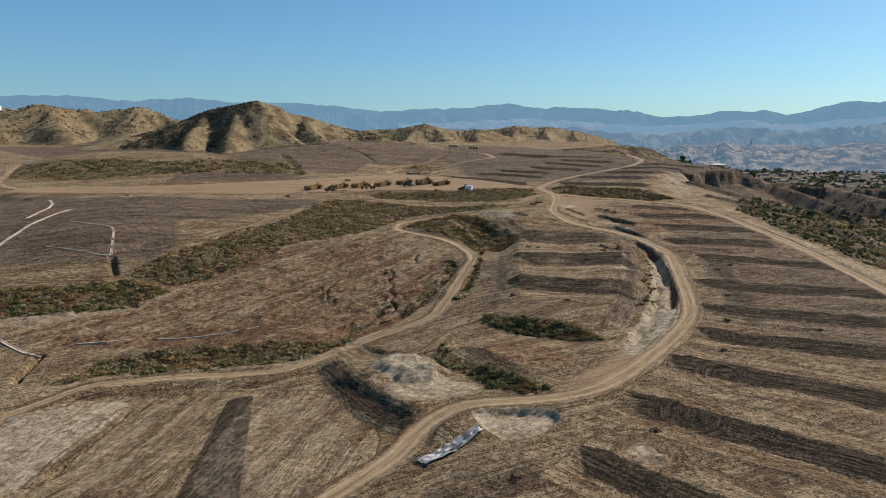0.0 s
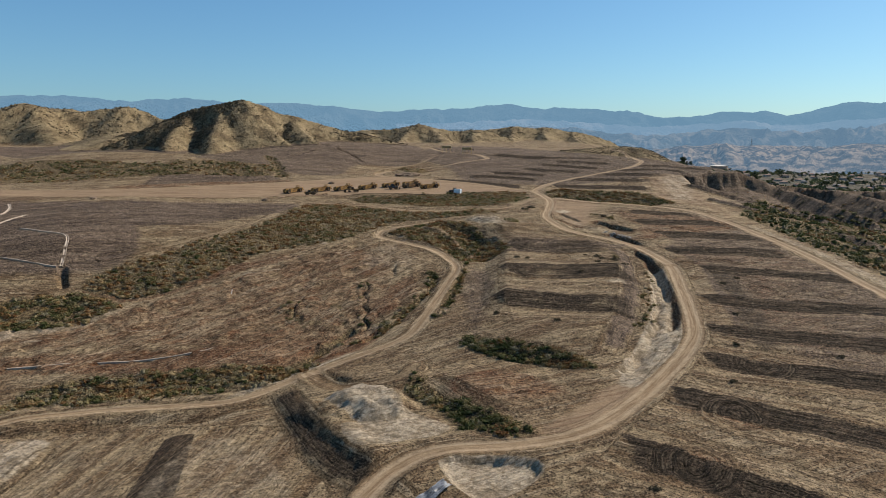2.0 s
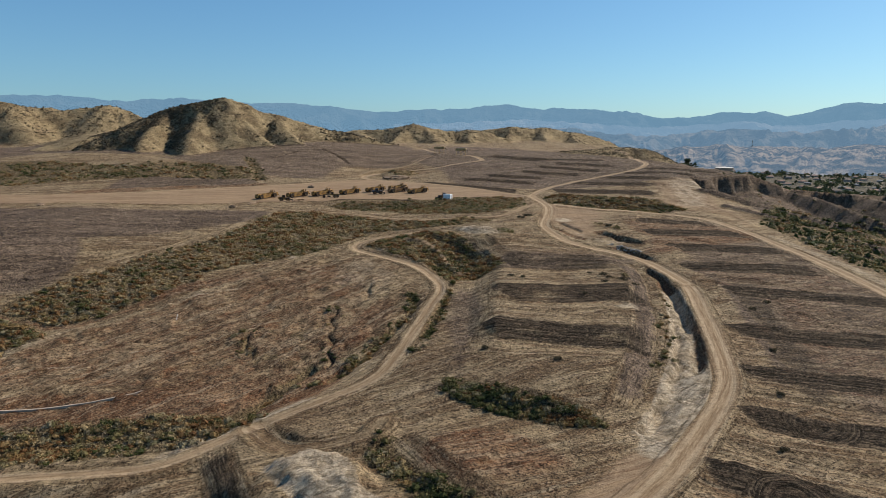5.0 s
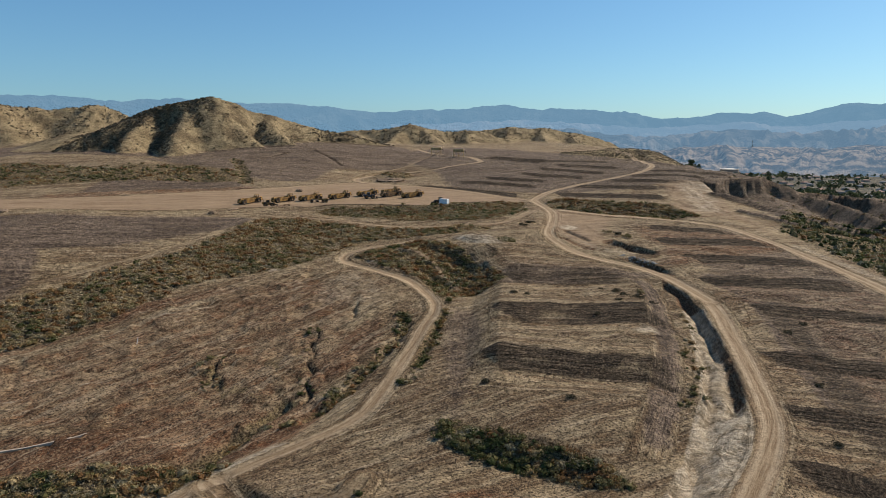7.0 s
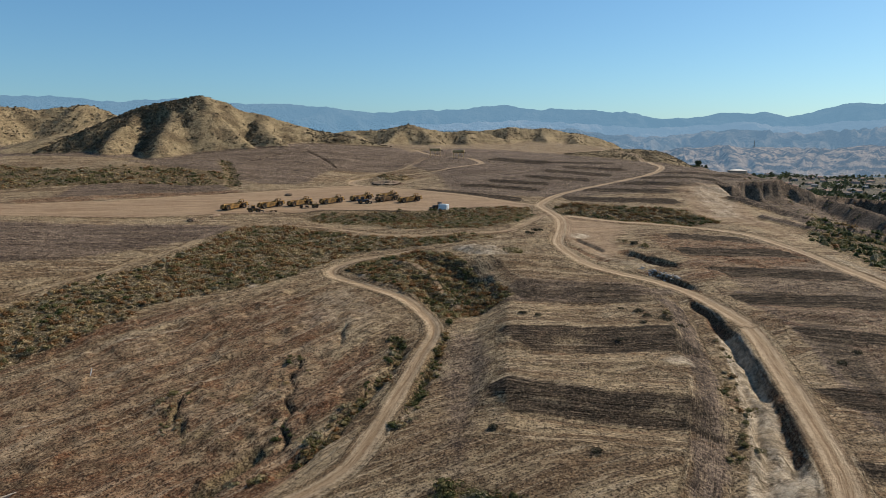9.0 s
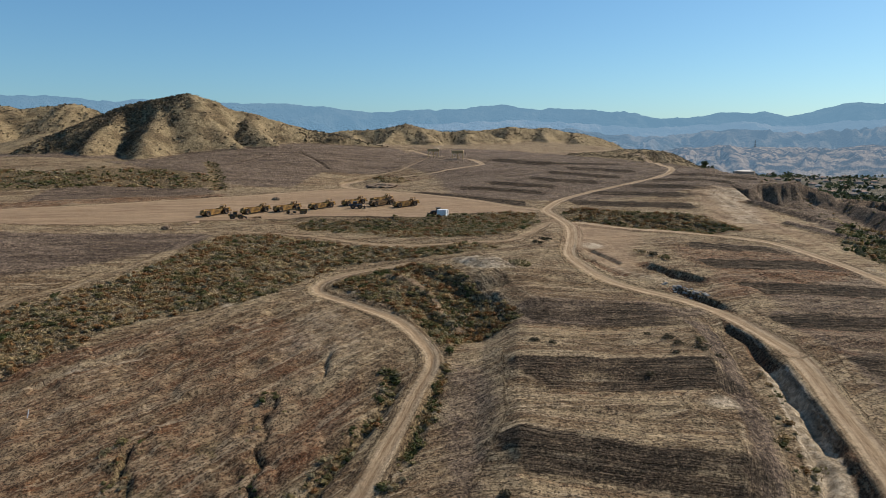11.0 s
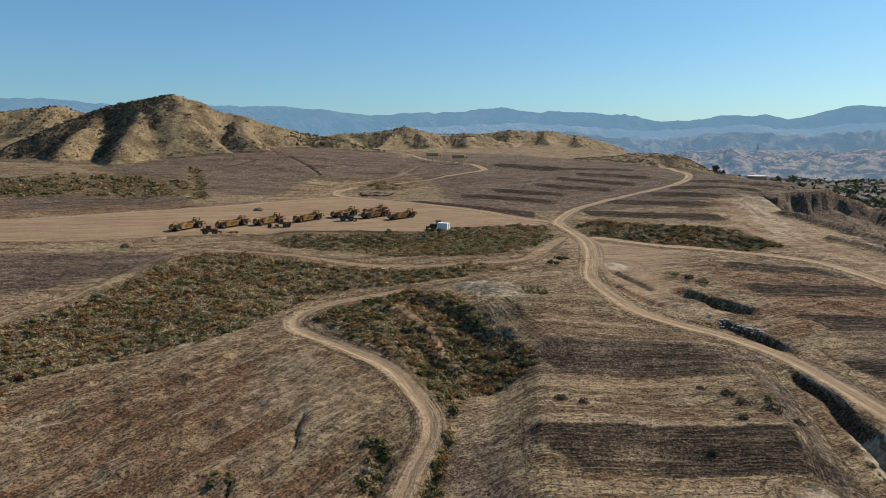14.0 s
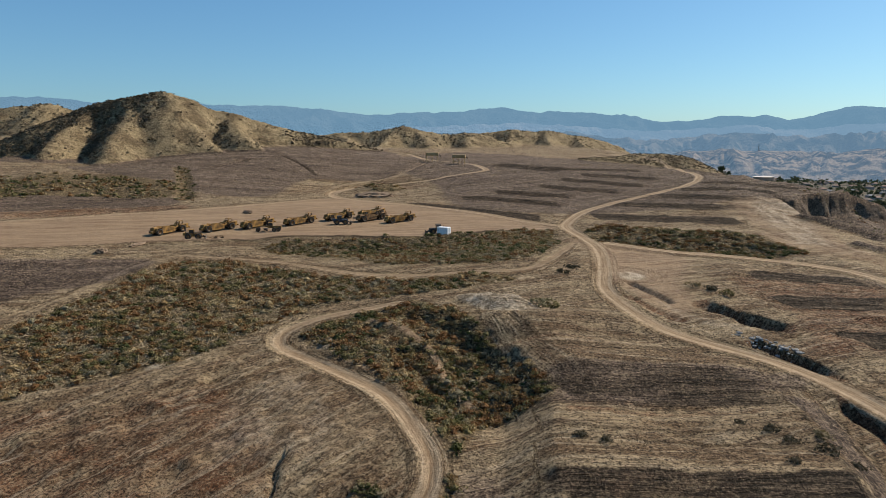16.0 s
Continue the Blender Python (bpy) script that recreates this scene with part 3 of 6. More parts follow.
road(EAST_ROAD, 2.5)
road(BENCH_TRACK, 1.6, 2.0, 0.75)
road(PAD_NORTH_ROAD, 2.2, 3.0, 0.8)
road(PAD_ROAD, 2.4)
road(VALLEY_TRACK, 1.6, 2.5)
road([(-120, 270, 12), (-105.6, 282, 13.4), (-95, 294, 15.3), (-85, 308, 16.8), (-75, 329, 19.4), (-68, 355, 22.5), (-61, 364, 23.3)], 1.0, 2.5, 0.5)
road(STAND_TRAIL, 1.4, 3.0, 0.6)
road(MAIN_ROAD[:14], 2.4, 2.5)
road(MAIN_ROAD[12:], 2.2, 2.5)
road([(-29, 193, -6), (-19, 183, -5.8), (-4, 181, -2), (0, 186, -0.6)], 2.0, 3.0, 0.45)


# ---- hills ----
def hill(cx, cy, top, left, right, front, back, seed, spur=0.16, lobes=5.0):
    """A cone-like hill with spurs and gullies; its four radii differ."""
    global Z
    w = window(cx - left * 1.3, cx + right * 1.3, cy - front * 1.3, cy + back * 1.3)
    x, y, z = GX[w] - cx, GY[w] - cy, Z[w]
    rx, ry = np.where(x < 0, x / left, x / right), np.where(y < 0, y / front, y / back)
    r = np.hypot(rx, ry)
    th = np.arctan2(y, x)
    sway = fbm(GX[w] / 70, GY[w] / 70, 3, seed)
    r = r * (1 + spur * np.sin(lobes * th + seed + 3 * sway) * sstep(0.05, 0.5, r)) + 0.10 * sway * np.clip(r * 2, 0, 1)
    shape = np.clip(1 - r, 0, None)
    shape = np.where(shape > 0, np.sqrt(shape * shape + 0.0) - 0.06 * np.exp(-((1 - shape) / 0.15) ** 2), 0)
    span = top - np.min(np.where(shape > 0, z, top))
    gul = (ridged(th * lobes * 0.42 + 1.2 * sway + seed, r * 1.1, 3, seed + 2) - 0.5) * span * 0.30
    gul = gul + (ridged(GX[w] / 17, GY[w] / 26, 3, seed + 7) - 0.5) * span * 0.12
    gul = gul * np.clip(shape * (1.0 - shape) * 3.2, 0, 1)
    Z[w] = np.maximum(z, z + (top - z) * shape + gul * (shape > 0))
    m = sstep(0.02, 0.10, shape)
    MASK["scrub"][w] = np.maximum(MASK["scrub"][w], m)
    for layer in ("grey", "red", "mulch"):
        MASK[layer][w] *= 1 - m


def spurred_hill(spurs, slope, seed, soft=5.0):
    """A hill by the crest lines of its spurs, with gullies left between them."""
    global Z
    pts = np.array([q for sp in spurs for q in sp])
    w = window(pts[:, 0].min() - 110, pts[:, 0].max() + 110, pts[:, 1].min() - 90, pts[:, 1].max() + 90)
    gx, gy = GX[w] + 9 * fbm(GX[w] / 22, GY[w] / 22, 3, seed), GY[w] + 9 * fbm(GX[w] / 26, GY[w] / 26, 3, seed + 3)
    top = np.full(gx.shape, -1e3)
    for sp in spurs:
        p = smooth_line(sp, 4)
        best = np.full(gx.shape, -1e3)
        for a, b in zip(p[:-1], p[1:]):
            d = b[:2] - a[:2]
            t = np.clip(((gx - a[0]) * d[0] + (gy - a[1]) * d[1]) / (d @ d + 1e-9), 0, 1)
            r = np.hypot(gx - a[0] - t * d[0], gy - a[1] - t * d[1])
            fall = slope * (np.sqrt(r * r + 16) - 4)
            best = np.maximum(best, a[2] + (b[2] - a[2]) * t - fall)
        hi, lo = np.maximum(top, best), np.minimum(top, best)
        top = hi + soft * np.exp(-np.clip(hi - lo, 0, 60) / soft) * 0.35 * (lo > -500)
    rill = ridged(GX[w] / 15, GY[w] / 24, 4, seed + 7) - 0.5
    rise = np.clip((top - Z[w]) / 16, 0, 1)
    top = top + rise * (2.6 * rill + 2.0 * fbm(GX[w] / 9, GY[w] / 9, 3, seed + 9))
    m = sstep(0.2, 2.2, top - Z[w])
    Z[w] = np.maximum(Z[w], top)
    MASK["scrub"][w] = np.maximum(MASK["scrub"][w], m)
    for layer in ("grey", "red", "mulch"):
        MASK[layer][w] *= 1 - m


spurred_hill([
    [(-178, 650, 87.5), (-205, 648, 84), (-224, 645, 78), (-250, 622, 64), (-284, 598, 45)],
    [(-178, 650, 87.5), (-165, 655, 86), (-153, 662, 80), (-130, 672, 74), (-107, 680, 68), (-70, 690, 59), (-30, 700, 50)],
    [(-197, 645, 83), (-187, 622, 71), (-183, 588, 56), (-178, 556, 42)],
    [(-172, 648, 87), (-166, 634, 78), (-146, 624, 63), (-122, 610, 49)],
    [(-134, 672, 72), (-130, 650, 68), (-114, 634, 59), (-98, 620, 48)],
    [(-224, 645, 78), (-222, 602, 60), (-214, 560, 42)],
    [(-178, 650, 87.5), (-190, 700, 75), (-200, 770, 48)],
], 0.92, 1.0, 3.0)
hill(-300, 720, 60, 80, 70, 60, 80, 4.0)
hill(-318, 760, 62, 90, 80, 60, 80, 2.5)
hill(-406, 930, 99, 85, 85, 85, 110, 6.0)
hill(-330, 950, 80, 80, 110, 80, 110, 6.6)
hill(-512, 872, 103, 130, 112, 90, 130, 8.0)
hill(-610, 905, 92, 90, 90, 80, 120, 3.3)
hill(-690, 1010, 112, 180, 150, 130, 160, 9.0)
hill(-800, 860, 100, 150, 130, 120, 160, 3.9)
hill(-240, 1080, 84, 120, 150, 100, 130, 5.0)
spurred_hill([
    [(-28, 1074, 76), (-70, 1082, 70), (-120, 1088, 67), (-200, 1095, 60)],
    [(-28, 1074, 76), (0, 1080, 70), (32, 1088, 66), (62, 1090, 68), (110, 1100, 56)],
    [(-40, 1066, 70), (-48, 1020, 58), (-60, 975, 45)],
    [(-12, 1072, 70), (0, 1030, 60), (8, 985, 45)],
    [(58, 1088, 66), (52, 1048, 57), (56, 1000, 45)],
    [(-120, 1088, 66), (-98, 1040, 57), (-108, 990, 45)],
    [(-180, 1092, 60), (-160, 1050, 54), (-165, 1000, 46)],
], 0.62, 11.0, 3.0)
spurred_hill([
    [(152, 1378, 77), (120, 1384, 73), (90, 1380, 70), (40, 1372, 62), (-20, 1372, 58)],
    [(152, 1378, 77), (190, 1388, 74), (215, 1390, 75), (250, 1395, 68), (290, 1402, 63), (345, 1420, 50)],
    [(148, 1372, 72), (138, 1320, 60), (128, 1250, 45)],
    [(212, 1386, 72), (202, 1330, 60), (206, 1260, 45)],
    [(270, 1396, 64), (262, 1345, 55), (272, 1280, 43)],
    [(88, 1378, 68), (92, 1330, 57), (74, 1265, 45)],
    [(20, 1372, 60), (28, 1325, 54), (20, 1270, 46)],
], 0.62, 13.0, 3.0)
hill(186, 694, 48, 62, 62, 42, 60, 16.0, 0.05)
# eroded ridge between the canyon and the valley: steep gullied faces on the canyon side
def ridge(nodes, fall, back, gully, seed, reach=75, cliff=0.0):
    """A sharp crest along a line; steep on its right-hand side, easier behind."""
    global Z
    o, s, hgt = along(nodes, reach)
    w = np.abs(o) < reach
    far = np.abs(o)
    bite = 0.5 - ridged(s / 25 + 0.7 * fbm(GX / 14, GY / 14, 3, seed), far / 70, 2, seed)
    small = ridged(GX / 5, GY / 5, 3, seed + 4) - 0.5
    near = np.clip(far - 1.5 + cliff * 1.2 * bite + 0.45 * cliff * small + 0.6 * cliff * fbm(GX / 11, GY / 11, 3, seed + 8), 0, None)
    drop = np.where(o > 0, cliff * np.clip(near / 4.0, 0, 1) + fall * np.clip(near - 4.0, 0, None), back * far)
    top = hgt - drop + gully * (0.5 * bite + 0.5 * small) * np.clip(far / 8, 0.15, 1)
    if cliff > 5:
        carve = np.where(w & (o > 0), sstep(52, 30, far) * sstep(0, 10, s) * sstep(s.max(), s.max() - 30, s), 0)
        Z = Z * (1 - carve) + top * carve
    up = w & (top > Z - 0.01)
    k = np.clip((top - Z) / 1.5, 0, 1) if cliff <= 5 else np.where(o > 0, carve, np.clip((top - Z) / 1.5, 0, 1))
    Z = np.where(up, np.maximum(Z, top), Z)
    face = np.where(up & (o > -4), k, 0)
    MASK["scrub"] = np.maximum(MASK["scrub"], np.where(up, 0.8 * k, 0))
    for layer in ("bare", "pale", "brush", "red"):
        MASK[layer] *= 1 - np.where(up, k, 0)
    # Face takes the darker grey soil; part of that dark is painted shade.
    MASK["grey"] = np.maximum(MASK["grey"], face * sstep(34, 18, far))
    MASK["scrub"] *= 1 - face * sstep(34, 18, far)


w = window(150, 560, 180, 700)
land = sstep(168, 190, GX[w]) * sstep(560, 450, GX[w]) * sstep(180, 230, GY[w]) * sstep(700, 620, GY[w])
Z[w] += land * ((ridged(GX[w] / 30, GY[w] / 34, 4, 21) - 0.55) * 7 + 1.5 * fbm(GX[w] / 6, GY[w] / 6, 3, 22))
MASK["grey"][w] = np.maximum(MASK["grey"][w], land)
ridge([(166, 484, 29.5), (180, 484, 30.5), (192, 496, 31), (205, 503, 31.6), (221, 514, 32.2), (236, 517, 27), (250, 528, 22), (268, 522, 20), (290, 515, 18.5), (325, 520, 17), (370, 535, 15)], 0.36, 0.5, 6.0, 77, 75, 11.0)
ridge([(250, 528, 21), (262, 505, 17), (272, 480, 11), (285, 455, 3)], 0.7, 0.7, 4.0, 78, 40, 3.0)
ridge([(300, 515, 17), (318, 490, 12), (335, 465, 6), (350, 440, -2)], 0.6, 0.6, 4.0, 79, 40)
ridge([(152, 446, 26.5), (166, 438, 26.5), (180, 434, 23), (200, 425, 17), (226, 412, 10)], 0.5, 0.35, 2.0, 80, 30, 3.0)
ridge([(158, 400, 22.5), (172, 384, 19), (190, 366, 13), (215, 345, 6)], 0.5, 0.35, 2.0, 81, 30, 2.0)

# the valley floor: gardens, fields and dark soil
low = sstep(-20, -34, Z) * sstep(330, 420, GX)
MASK["garden"] = low

# crumbled ditch walls
o, way, _ = along([(88, 293), (84.5, 275), (83, 262), (81, 245), (77.6, 222), (70, 203), (60, 190)], 6)
k = np.clip((5 - np.abs(o)) / 2, 0, 1)
for n in range(3):
    Z = Z * (1 - k) + k * (Z + np.roll(Z, 1, 0) + np.roll(Z, -1, 0) + np.roll(Z, 1, 1) + np.roll(Z, -1, 1)) / 5
# fine unevenness, less on the roads and the pad
rough = 1 - 0.85 * np.maximum(MASK["road"], MASK["bare"])
k = np.clip(inside(WEST_FIELD) / 6, 0, 1)
Z += k * rough * (1.1 * (ridged(GX / 7 + 0.5 * fbm(GX / 5, GY / 5, 2, 91), GY / 7, 3, 92) - 0.5) + 0.5 * (ridged(GX / 2.6, GY / 2.6, 2, 93) - 0.5))
k = np.clip(inside([(130, 474), (178, 466), (163, 410), (156, 345), (146, 350), (140, 392), (118, 396), (126, 425)]) / 8, 0, 1)
Z += k * (2.0 * (ridged(GX / 12, GY / 12, 4, 95) - 0.5) + 1.2 * fbm(GX / 4, GY / 4, 3, 96)) * (1 - 0.8 * MASK["road"])
Z += rough * (0.5 * fbm(GX / 7, GY / 7, 4, 31) + 1.2 * fbm(GX / 30, GY / 30, 3, 41) * sstep(0.2, 1, 1 - MASK["mulch"]))
Z += 0.45 * np.clip(0.45 + MASK["brush"] + 0.4 * MASK["red"], 0, 1) * rough * fbm(GX / 1.7, GY / 1.7, 2, 51)
scarp = sstep(0.0, 0.05, fbm(GX / 12 + 0.8 * fbm(GX / 5, GY / 5, 2, 83), GY / 12, 4, 82)) - 0.5
Z += 0.7 * scarp * rough * np.clip(0.25 + MASK["red"], 0, 1) * sstep(0.6, 0.2, MASK["mulch"])
Z += 0.42 * rough * fbm(GX / 1.4, GY / 1.4, 2, 57) * sstep(470, 380, GY)
furrow = vnoise(FLOW_U * 0.8, FLOW_V * 0.06, 15) - 0.5
Z += 0.42 * furrow * rough * sstep(430, 330, GY) * sstep(-0.06, 0.12, fbm(GX / 16, GY / 16, 3, 71))
far_rough = sstep(350, 900, np.hypot(GX, GY - 100))
Z += far_rough * 5 * fbm(GX / 90, GY / 90, 4, 61)


def ground_at(x, y):
    """Height of the ground at points."""
    i = np.clip(np.searchsorted(XS, x) - 1, 0, len(XS) - 2)
    j = np.clip(np.searchsorted(YS, y) - 1, 0, len(YS) - 2)
    tx, ty = (x - XS[i]) / (XS[i + 1] - XS[i]), (y - YS[j]) / (YS[j + 1] - YS[j])
    return (Z[j, i] * (1 - tx) + Z[j, i + 1] * tx) * (1 - ty) + (Z[j + 1, i] * (1 - tx) + Z[j + 1, i + 1] * tx) * ty


def sample(grid, x, y):
    i = np.clip(np.searchsorted(XS, x) - 1, 0, len(XS) - 2)
    j = np.clip(np.searchsorted(YS, y) - 1, 0, len(YS) - 2)
    return grid[j, i]


# ---- materials ----
class Mat:
    """A node material with short ways to add nodes."""

    def __init__(self, name, rough=0.9, metal=0.0, spec=0.2):
        self.m = bpy.data.materials.new(name)
        self.m.use_nodes = True
        self.t = self.m.node_tree
        self.b = self.t.nodes["Principled BSDF"]
        self.b.inputs["Roughness"].default_value = rough
        self.b.inputs["Metallic"].default_value = metal
        self.b.inputs["Specular IOR Level"].default_value = spec

    def node(self, kind, **inputs):
        n = self.t.nodes.new(kind)
        for k, v in inputs.items():
            self.put(n.inputs[k.replace("_", " ")], v)
        return n

    def put(self, socket, v):
        if isinstance(v, bpy.types.NodeSocket):
            self.t.links.new(v, socket)
        else:
            socket.default_value = (*v, 1.0) if isinstance(v, tuple) and len(v) == 3 and socket.type == "RGBA" else v

    def attr(self, name, out="Fac"):
        n = self.t.nodes.new("ShaderNodeAttribute")
        n.attribute_name = name
        return n.outputs[out]

    def math(self, op, a, b=0.0, c=0.0, clamp=False):
        n = self.t.nodes.new("ShaderNodeMath")
        n.operation, n.use_clamp = op, clamp
        for s, v in zip(n.inputs, (a, b, c)):
            self.put(s, v)
        return n.outputs[0]

    def mix(self, f, a, b):
        n = self.t.nodes.new("ShaderNodeMix")
        n.data_type = "RGBA"
        self.put(n.inputs[0], f)
        self.put(n.inputs[6], a)
        self.put(n.inputs[7], b)
        return n.outputs[2]

    def span(self, v, a, b, lo=0.0, hi=1.0):
        n = self.t.nodes.new("ShaderNodeMapRange")
        n.interpolation_type = "SMOOTHSTEP"
        for s, q in zip(n.inputs, (v, a, b, lo, hi)):
            self.put(s, q)
        return n.outputs[0]

    def noise(self, vec, scale, detail=4.0, rough=0.55):
        n = self.node("ShaderNodeTexNoise", Scale=scale, Detail=detail, Roughness=rough)
        if vec is not None:
            self.put(n.inputs["Vector"], vec)
        return n.outputs["Fac"]

    def scaled(self, vec, s):
        n = self.t.nodes.new("ShaderNodeVectorMath")
        n.operation = "MULTIPLY"
        self.put(n.inputs[0], vec)
        n.inputs[1].default_value = s
        return n.outputs[0]

    def bump(self, height, strength, distance):
        n = self.node("ShaderNodeBump", Strength=strength, Distance=distance, Height=height)
        self.put(self.b.inputs["Normal"], n.outputs[0])

    def colour(self, c):
        self.put(self.b.inputs["Base Color"], c)


def ground_material():
    g = Mat("graded_soil", 0.95, 0, 0.1)
    pos = g.node("ShaderNodeNewGeometry").outputs["Position"]

    def warp(vec, size, amount):
        n = g.node("ShaderNodeTexNoise", Scale=size, Detail=3.0)
        g.put(n.inputs["Vector"], pos)
        sh = g.t.nodes.new("ShaderNodeVectorMath")
        sh.operation = "MULTIPLY_ADD"
        g.put(sh.inputs[0], n.outputs["Color"])
        sh.inputs[1].default_value = (amount, amount, 0.0)
        g.put(sh.inputs[2], vec)
        return sh.outputs[0]

    flow = warp(warp(g.attr("flow", "Vector"), 0.03, 3.0), 0.35, 0.55)
    n_big, n_mid, n_fine = g.noise(pos, 0.035, 5), g.noise(pos, 0.22, 6, 0.68), g.noise(pos, 0.9, 6, 0.80)
    speck = g.noise(pos, 2.1, 3, 0.75)
    streak = g.noise(g.scaled(flow, (0.75, 0.030, 1.0)), 1.0, 5, 0.70)
    streak2 = g.noise(g.scaled(flow, (1.7, 0.075, 1.0)), 1.0, 4, 0.72)
    swath = g.noise(g.scaled(flow, (0.20, 0.014, 1.0)), 1.0, 6, 0.72)
    n_m2 = g.noise(pos, 0.085, 7, 0.74)
    mixn = g.math("ADD", g.math("MULTIPLY", n_mid, 0.6), g.math("MULTIPLY", n_fine, 0.4))

    def layer(name, lo=0.36, hi=0.64, wob=0.7):
        a = g.math("ADD", g.attr(name), g.math("MULTIPLY", g.math("SUBTRACT", mixn, 0.5), wob))
        return g.math("MULTIPLY", g.span(a, lo, hi), g.span(g.attr(name), 0.0, 0.12))

    def stain(c, f, lo, hi, amount, col):
        return g.mix(g.math("MULTIPLY", g.span(f, lo, hi), amount), c, col)

    patch = g.math("ADD", g.math("MULTIPLY", swath, 0.68), g.math("MULTIPLY", n_m2, 0.32))
    soil = g.mix(g.span(patch, 0.45, 0.54), (0.225, 0.148, 0.086), (0.520, 0.394, 0.248))
    soil = stain(soil, n_big, 0.50, 0.62, 0.4, (0.290, 0.185, 0.110))
    soil = stain(soil, streak, 0.545, 0.595, 0.72, (0.620, 0.490, 0.335))
    soil = stain(soil, streak2, 0.545, 0.59, 0.62, (0.095, 0.064, 0.042))
    soil = stain(soil, n_fine, 0.56, 0.61, 0.65, (0.090, 0.062, 0.042))
    grey = g.mix(g.span(patch, 0.45, 0.54), (0.118, 0.085, 0.066), (0.265, 0.197, 0.150))
    grey = stain(grey, streak, 0.55, 0.60, 0.5, (0.370, 0.270, 0.190))
    grey = stain(grey, streak2, 0.54, 0.585, 0.7, (0.070, 0.050, 0.038))
    red = g.mix(g.span(patch, 0.45, 0.54), (0.185, 0.096, 0.054), (0.375, 0.236, 0.144))
    red = stain(red, n_mid, 0.52, 0.60, 0.55, (0.275, 0.120, 0.062))
    red = stain(red, streak, 0.535, 0.58, 0.7, (0.540, 0.410, 0.285))
    red = stain(red, streak2, 0.54, 0.585, 0.8, (0.085, 0.052, 0.034))
    red = stain(red, n_fine, 0.56, 0.61, 0.6, (0.085, 0.054, 0.036))
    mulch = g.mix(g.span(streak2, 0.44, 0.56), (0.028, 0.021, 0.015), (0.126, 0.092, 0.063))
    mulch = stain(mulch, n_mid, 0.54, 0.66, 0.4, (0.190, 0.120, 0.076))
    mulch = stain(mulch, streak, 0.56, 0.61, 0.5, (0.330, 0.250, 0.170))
    brush = g.mix(g.span(n_fine, 0.44, 0.56), (0.095, 0.066, 0.037), (0.330, 0.245, 0.135))
    pale = g.mix(g.span(mixn, 0.44, 0.54), (0.430, 0.340, 0.240), (0.700, 0.580, 0.435))
    pale = stain(pale, streak2, 0.56, 0.61, 0.55, (0.240, 0.175, 0.118))
    bare = g.mix(g.span(streak, 0.42, 0.58), (0.305, 0.208, 0.136), (0.440, 0.318, 0.212))
    bare = stain(bare, swath, 0.51, 0.55, 0.6, (0.500, 0.358, 0.230))
    bare = stain(bare, streak2, 0.55, 0.60, 0.6, (0.220, 0.132, 0.078))
    scrub = g.mix(g.span(g.noise(pos, 0.06, 9, 0.78), 0.42, 0.54), (0.240, 0.178, 0.105), (0.460, 0.355, 0.212))
    track = g.mix(g.span(streak2, 0.38, 0.62), (0.310, 0.210, 0.130), (0.500, 0.365, 0.238))
    garden = g.mix(g.span(g.noise(pos, 0.03, 8, 0.8), 0.44, 0.55), (0.045, 0.055, 0.042), (0.185, 0.165, 0.130))
    lat = g.math("ABSOLUTE", g.attr("lat"))
    rut = g.span(g.math("ABSOLUTE", g.math("SUBTRACT", lat, 1.35)), 0.25, 0.75, 1.0, 0.0)
    track = g.mix(g.math("MULTIPLY", rut, g.span(n_mid, 0.3, 0.6, 0.35, 0.9)), track, (0.590, 0.450, 0.305))

    c = soil
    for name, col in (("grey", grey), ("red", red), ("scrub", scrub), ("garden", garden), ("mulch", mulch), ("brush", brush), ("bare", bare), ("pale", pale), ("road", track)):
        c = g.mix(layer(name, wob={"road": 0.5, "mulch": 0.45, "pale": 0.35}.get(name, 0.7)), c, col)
    loose = g.math("SUBTRACT", 1.0, g.math("MULTIPLY", g.math("MAXIMUM", g.attr("road"), g.attr("bare")), 0.8))
    dark_speck_area = g.math("MULTIPLY", loose, g.math("SUBTRACT", 1.0, g.math("MULTIPLY", g.attr("pale"), 0.75)))
    # Dark specks stand for dry weeds and for small shadows painted into the soil.
    c = g.mix(g.math("MULTIPLY", dark_speck_area, g.span(speck, 0.535, 0.58, 0.0, 0.85)), c, (0.040, 0.028, 0.019))
    light = g.math("MULTIPLY", loose, g.math("SUBTRACT", 1.0, g.math("MULTIPLY", g.attr("mulch"), 0.7)))
    c = g.mix(g.math("MULTIPLY", light, g.span(speck, 0.46, 0.40, 0.0, 0.6)), c, (0.490, 0.365, 0.240))
    clod = g.noise(pos, 0.62, 5, 0.80)
    value = g.math("MULTIPLY_ADD", g.span(clod, 0.43, 0.57, -0.30, 0.24), loose, 1.0)
    tone = g.node("ShaderNodeHueSaturation", Color=c, Value=g.math("MULTIPLY", value, 0.605), Saturation=1.08)
    g.colour(tone.outputs[0])
    hgt = g.math("ADD", g.math("MULTIPLY", n_fine, 0.45), g.math("ADD", g.math("MULTIPLY", streak, 0.35), g.math("MULTIPLY", streak2, 0.5)))
    hgt = g.math("ADD", hgt, g.math("MULTIPLY", clod, 0.35))
    calm = g.math("SUBTRACT", 1.0, g.math("MULTIPLY", g.math("MAXIMUM", g.attr("road"), g.attr("bare")), 0.65))
    g.bump(g.math("MULTIPLY", hgt, calm), 1.0, 1.15)
    return g.m


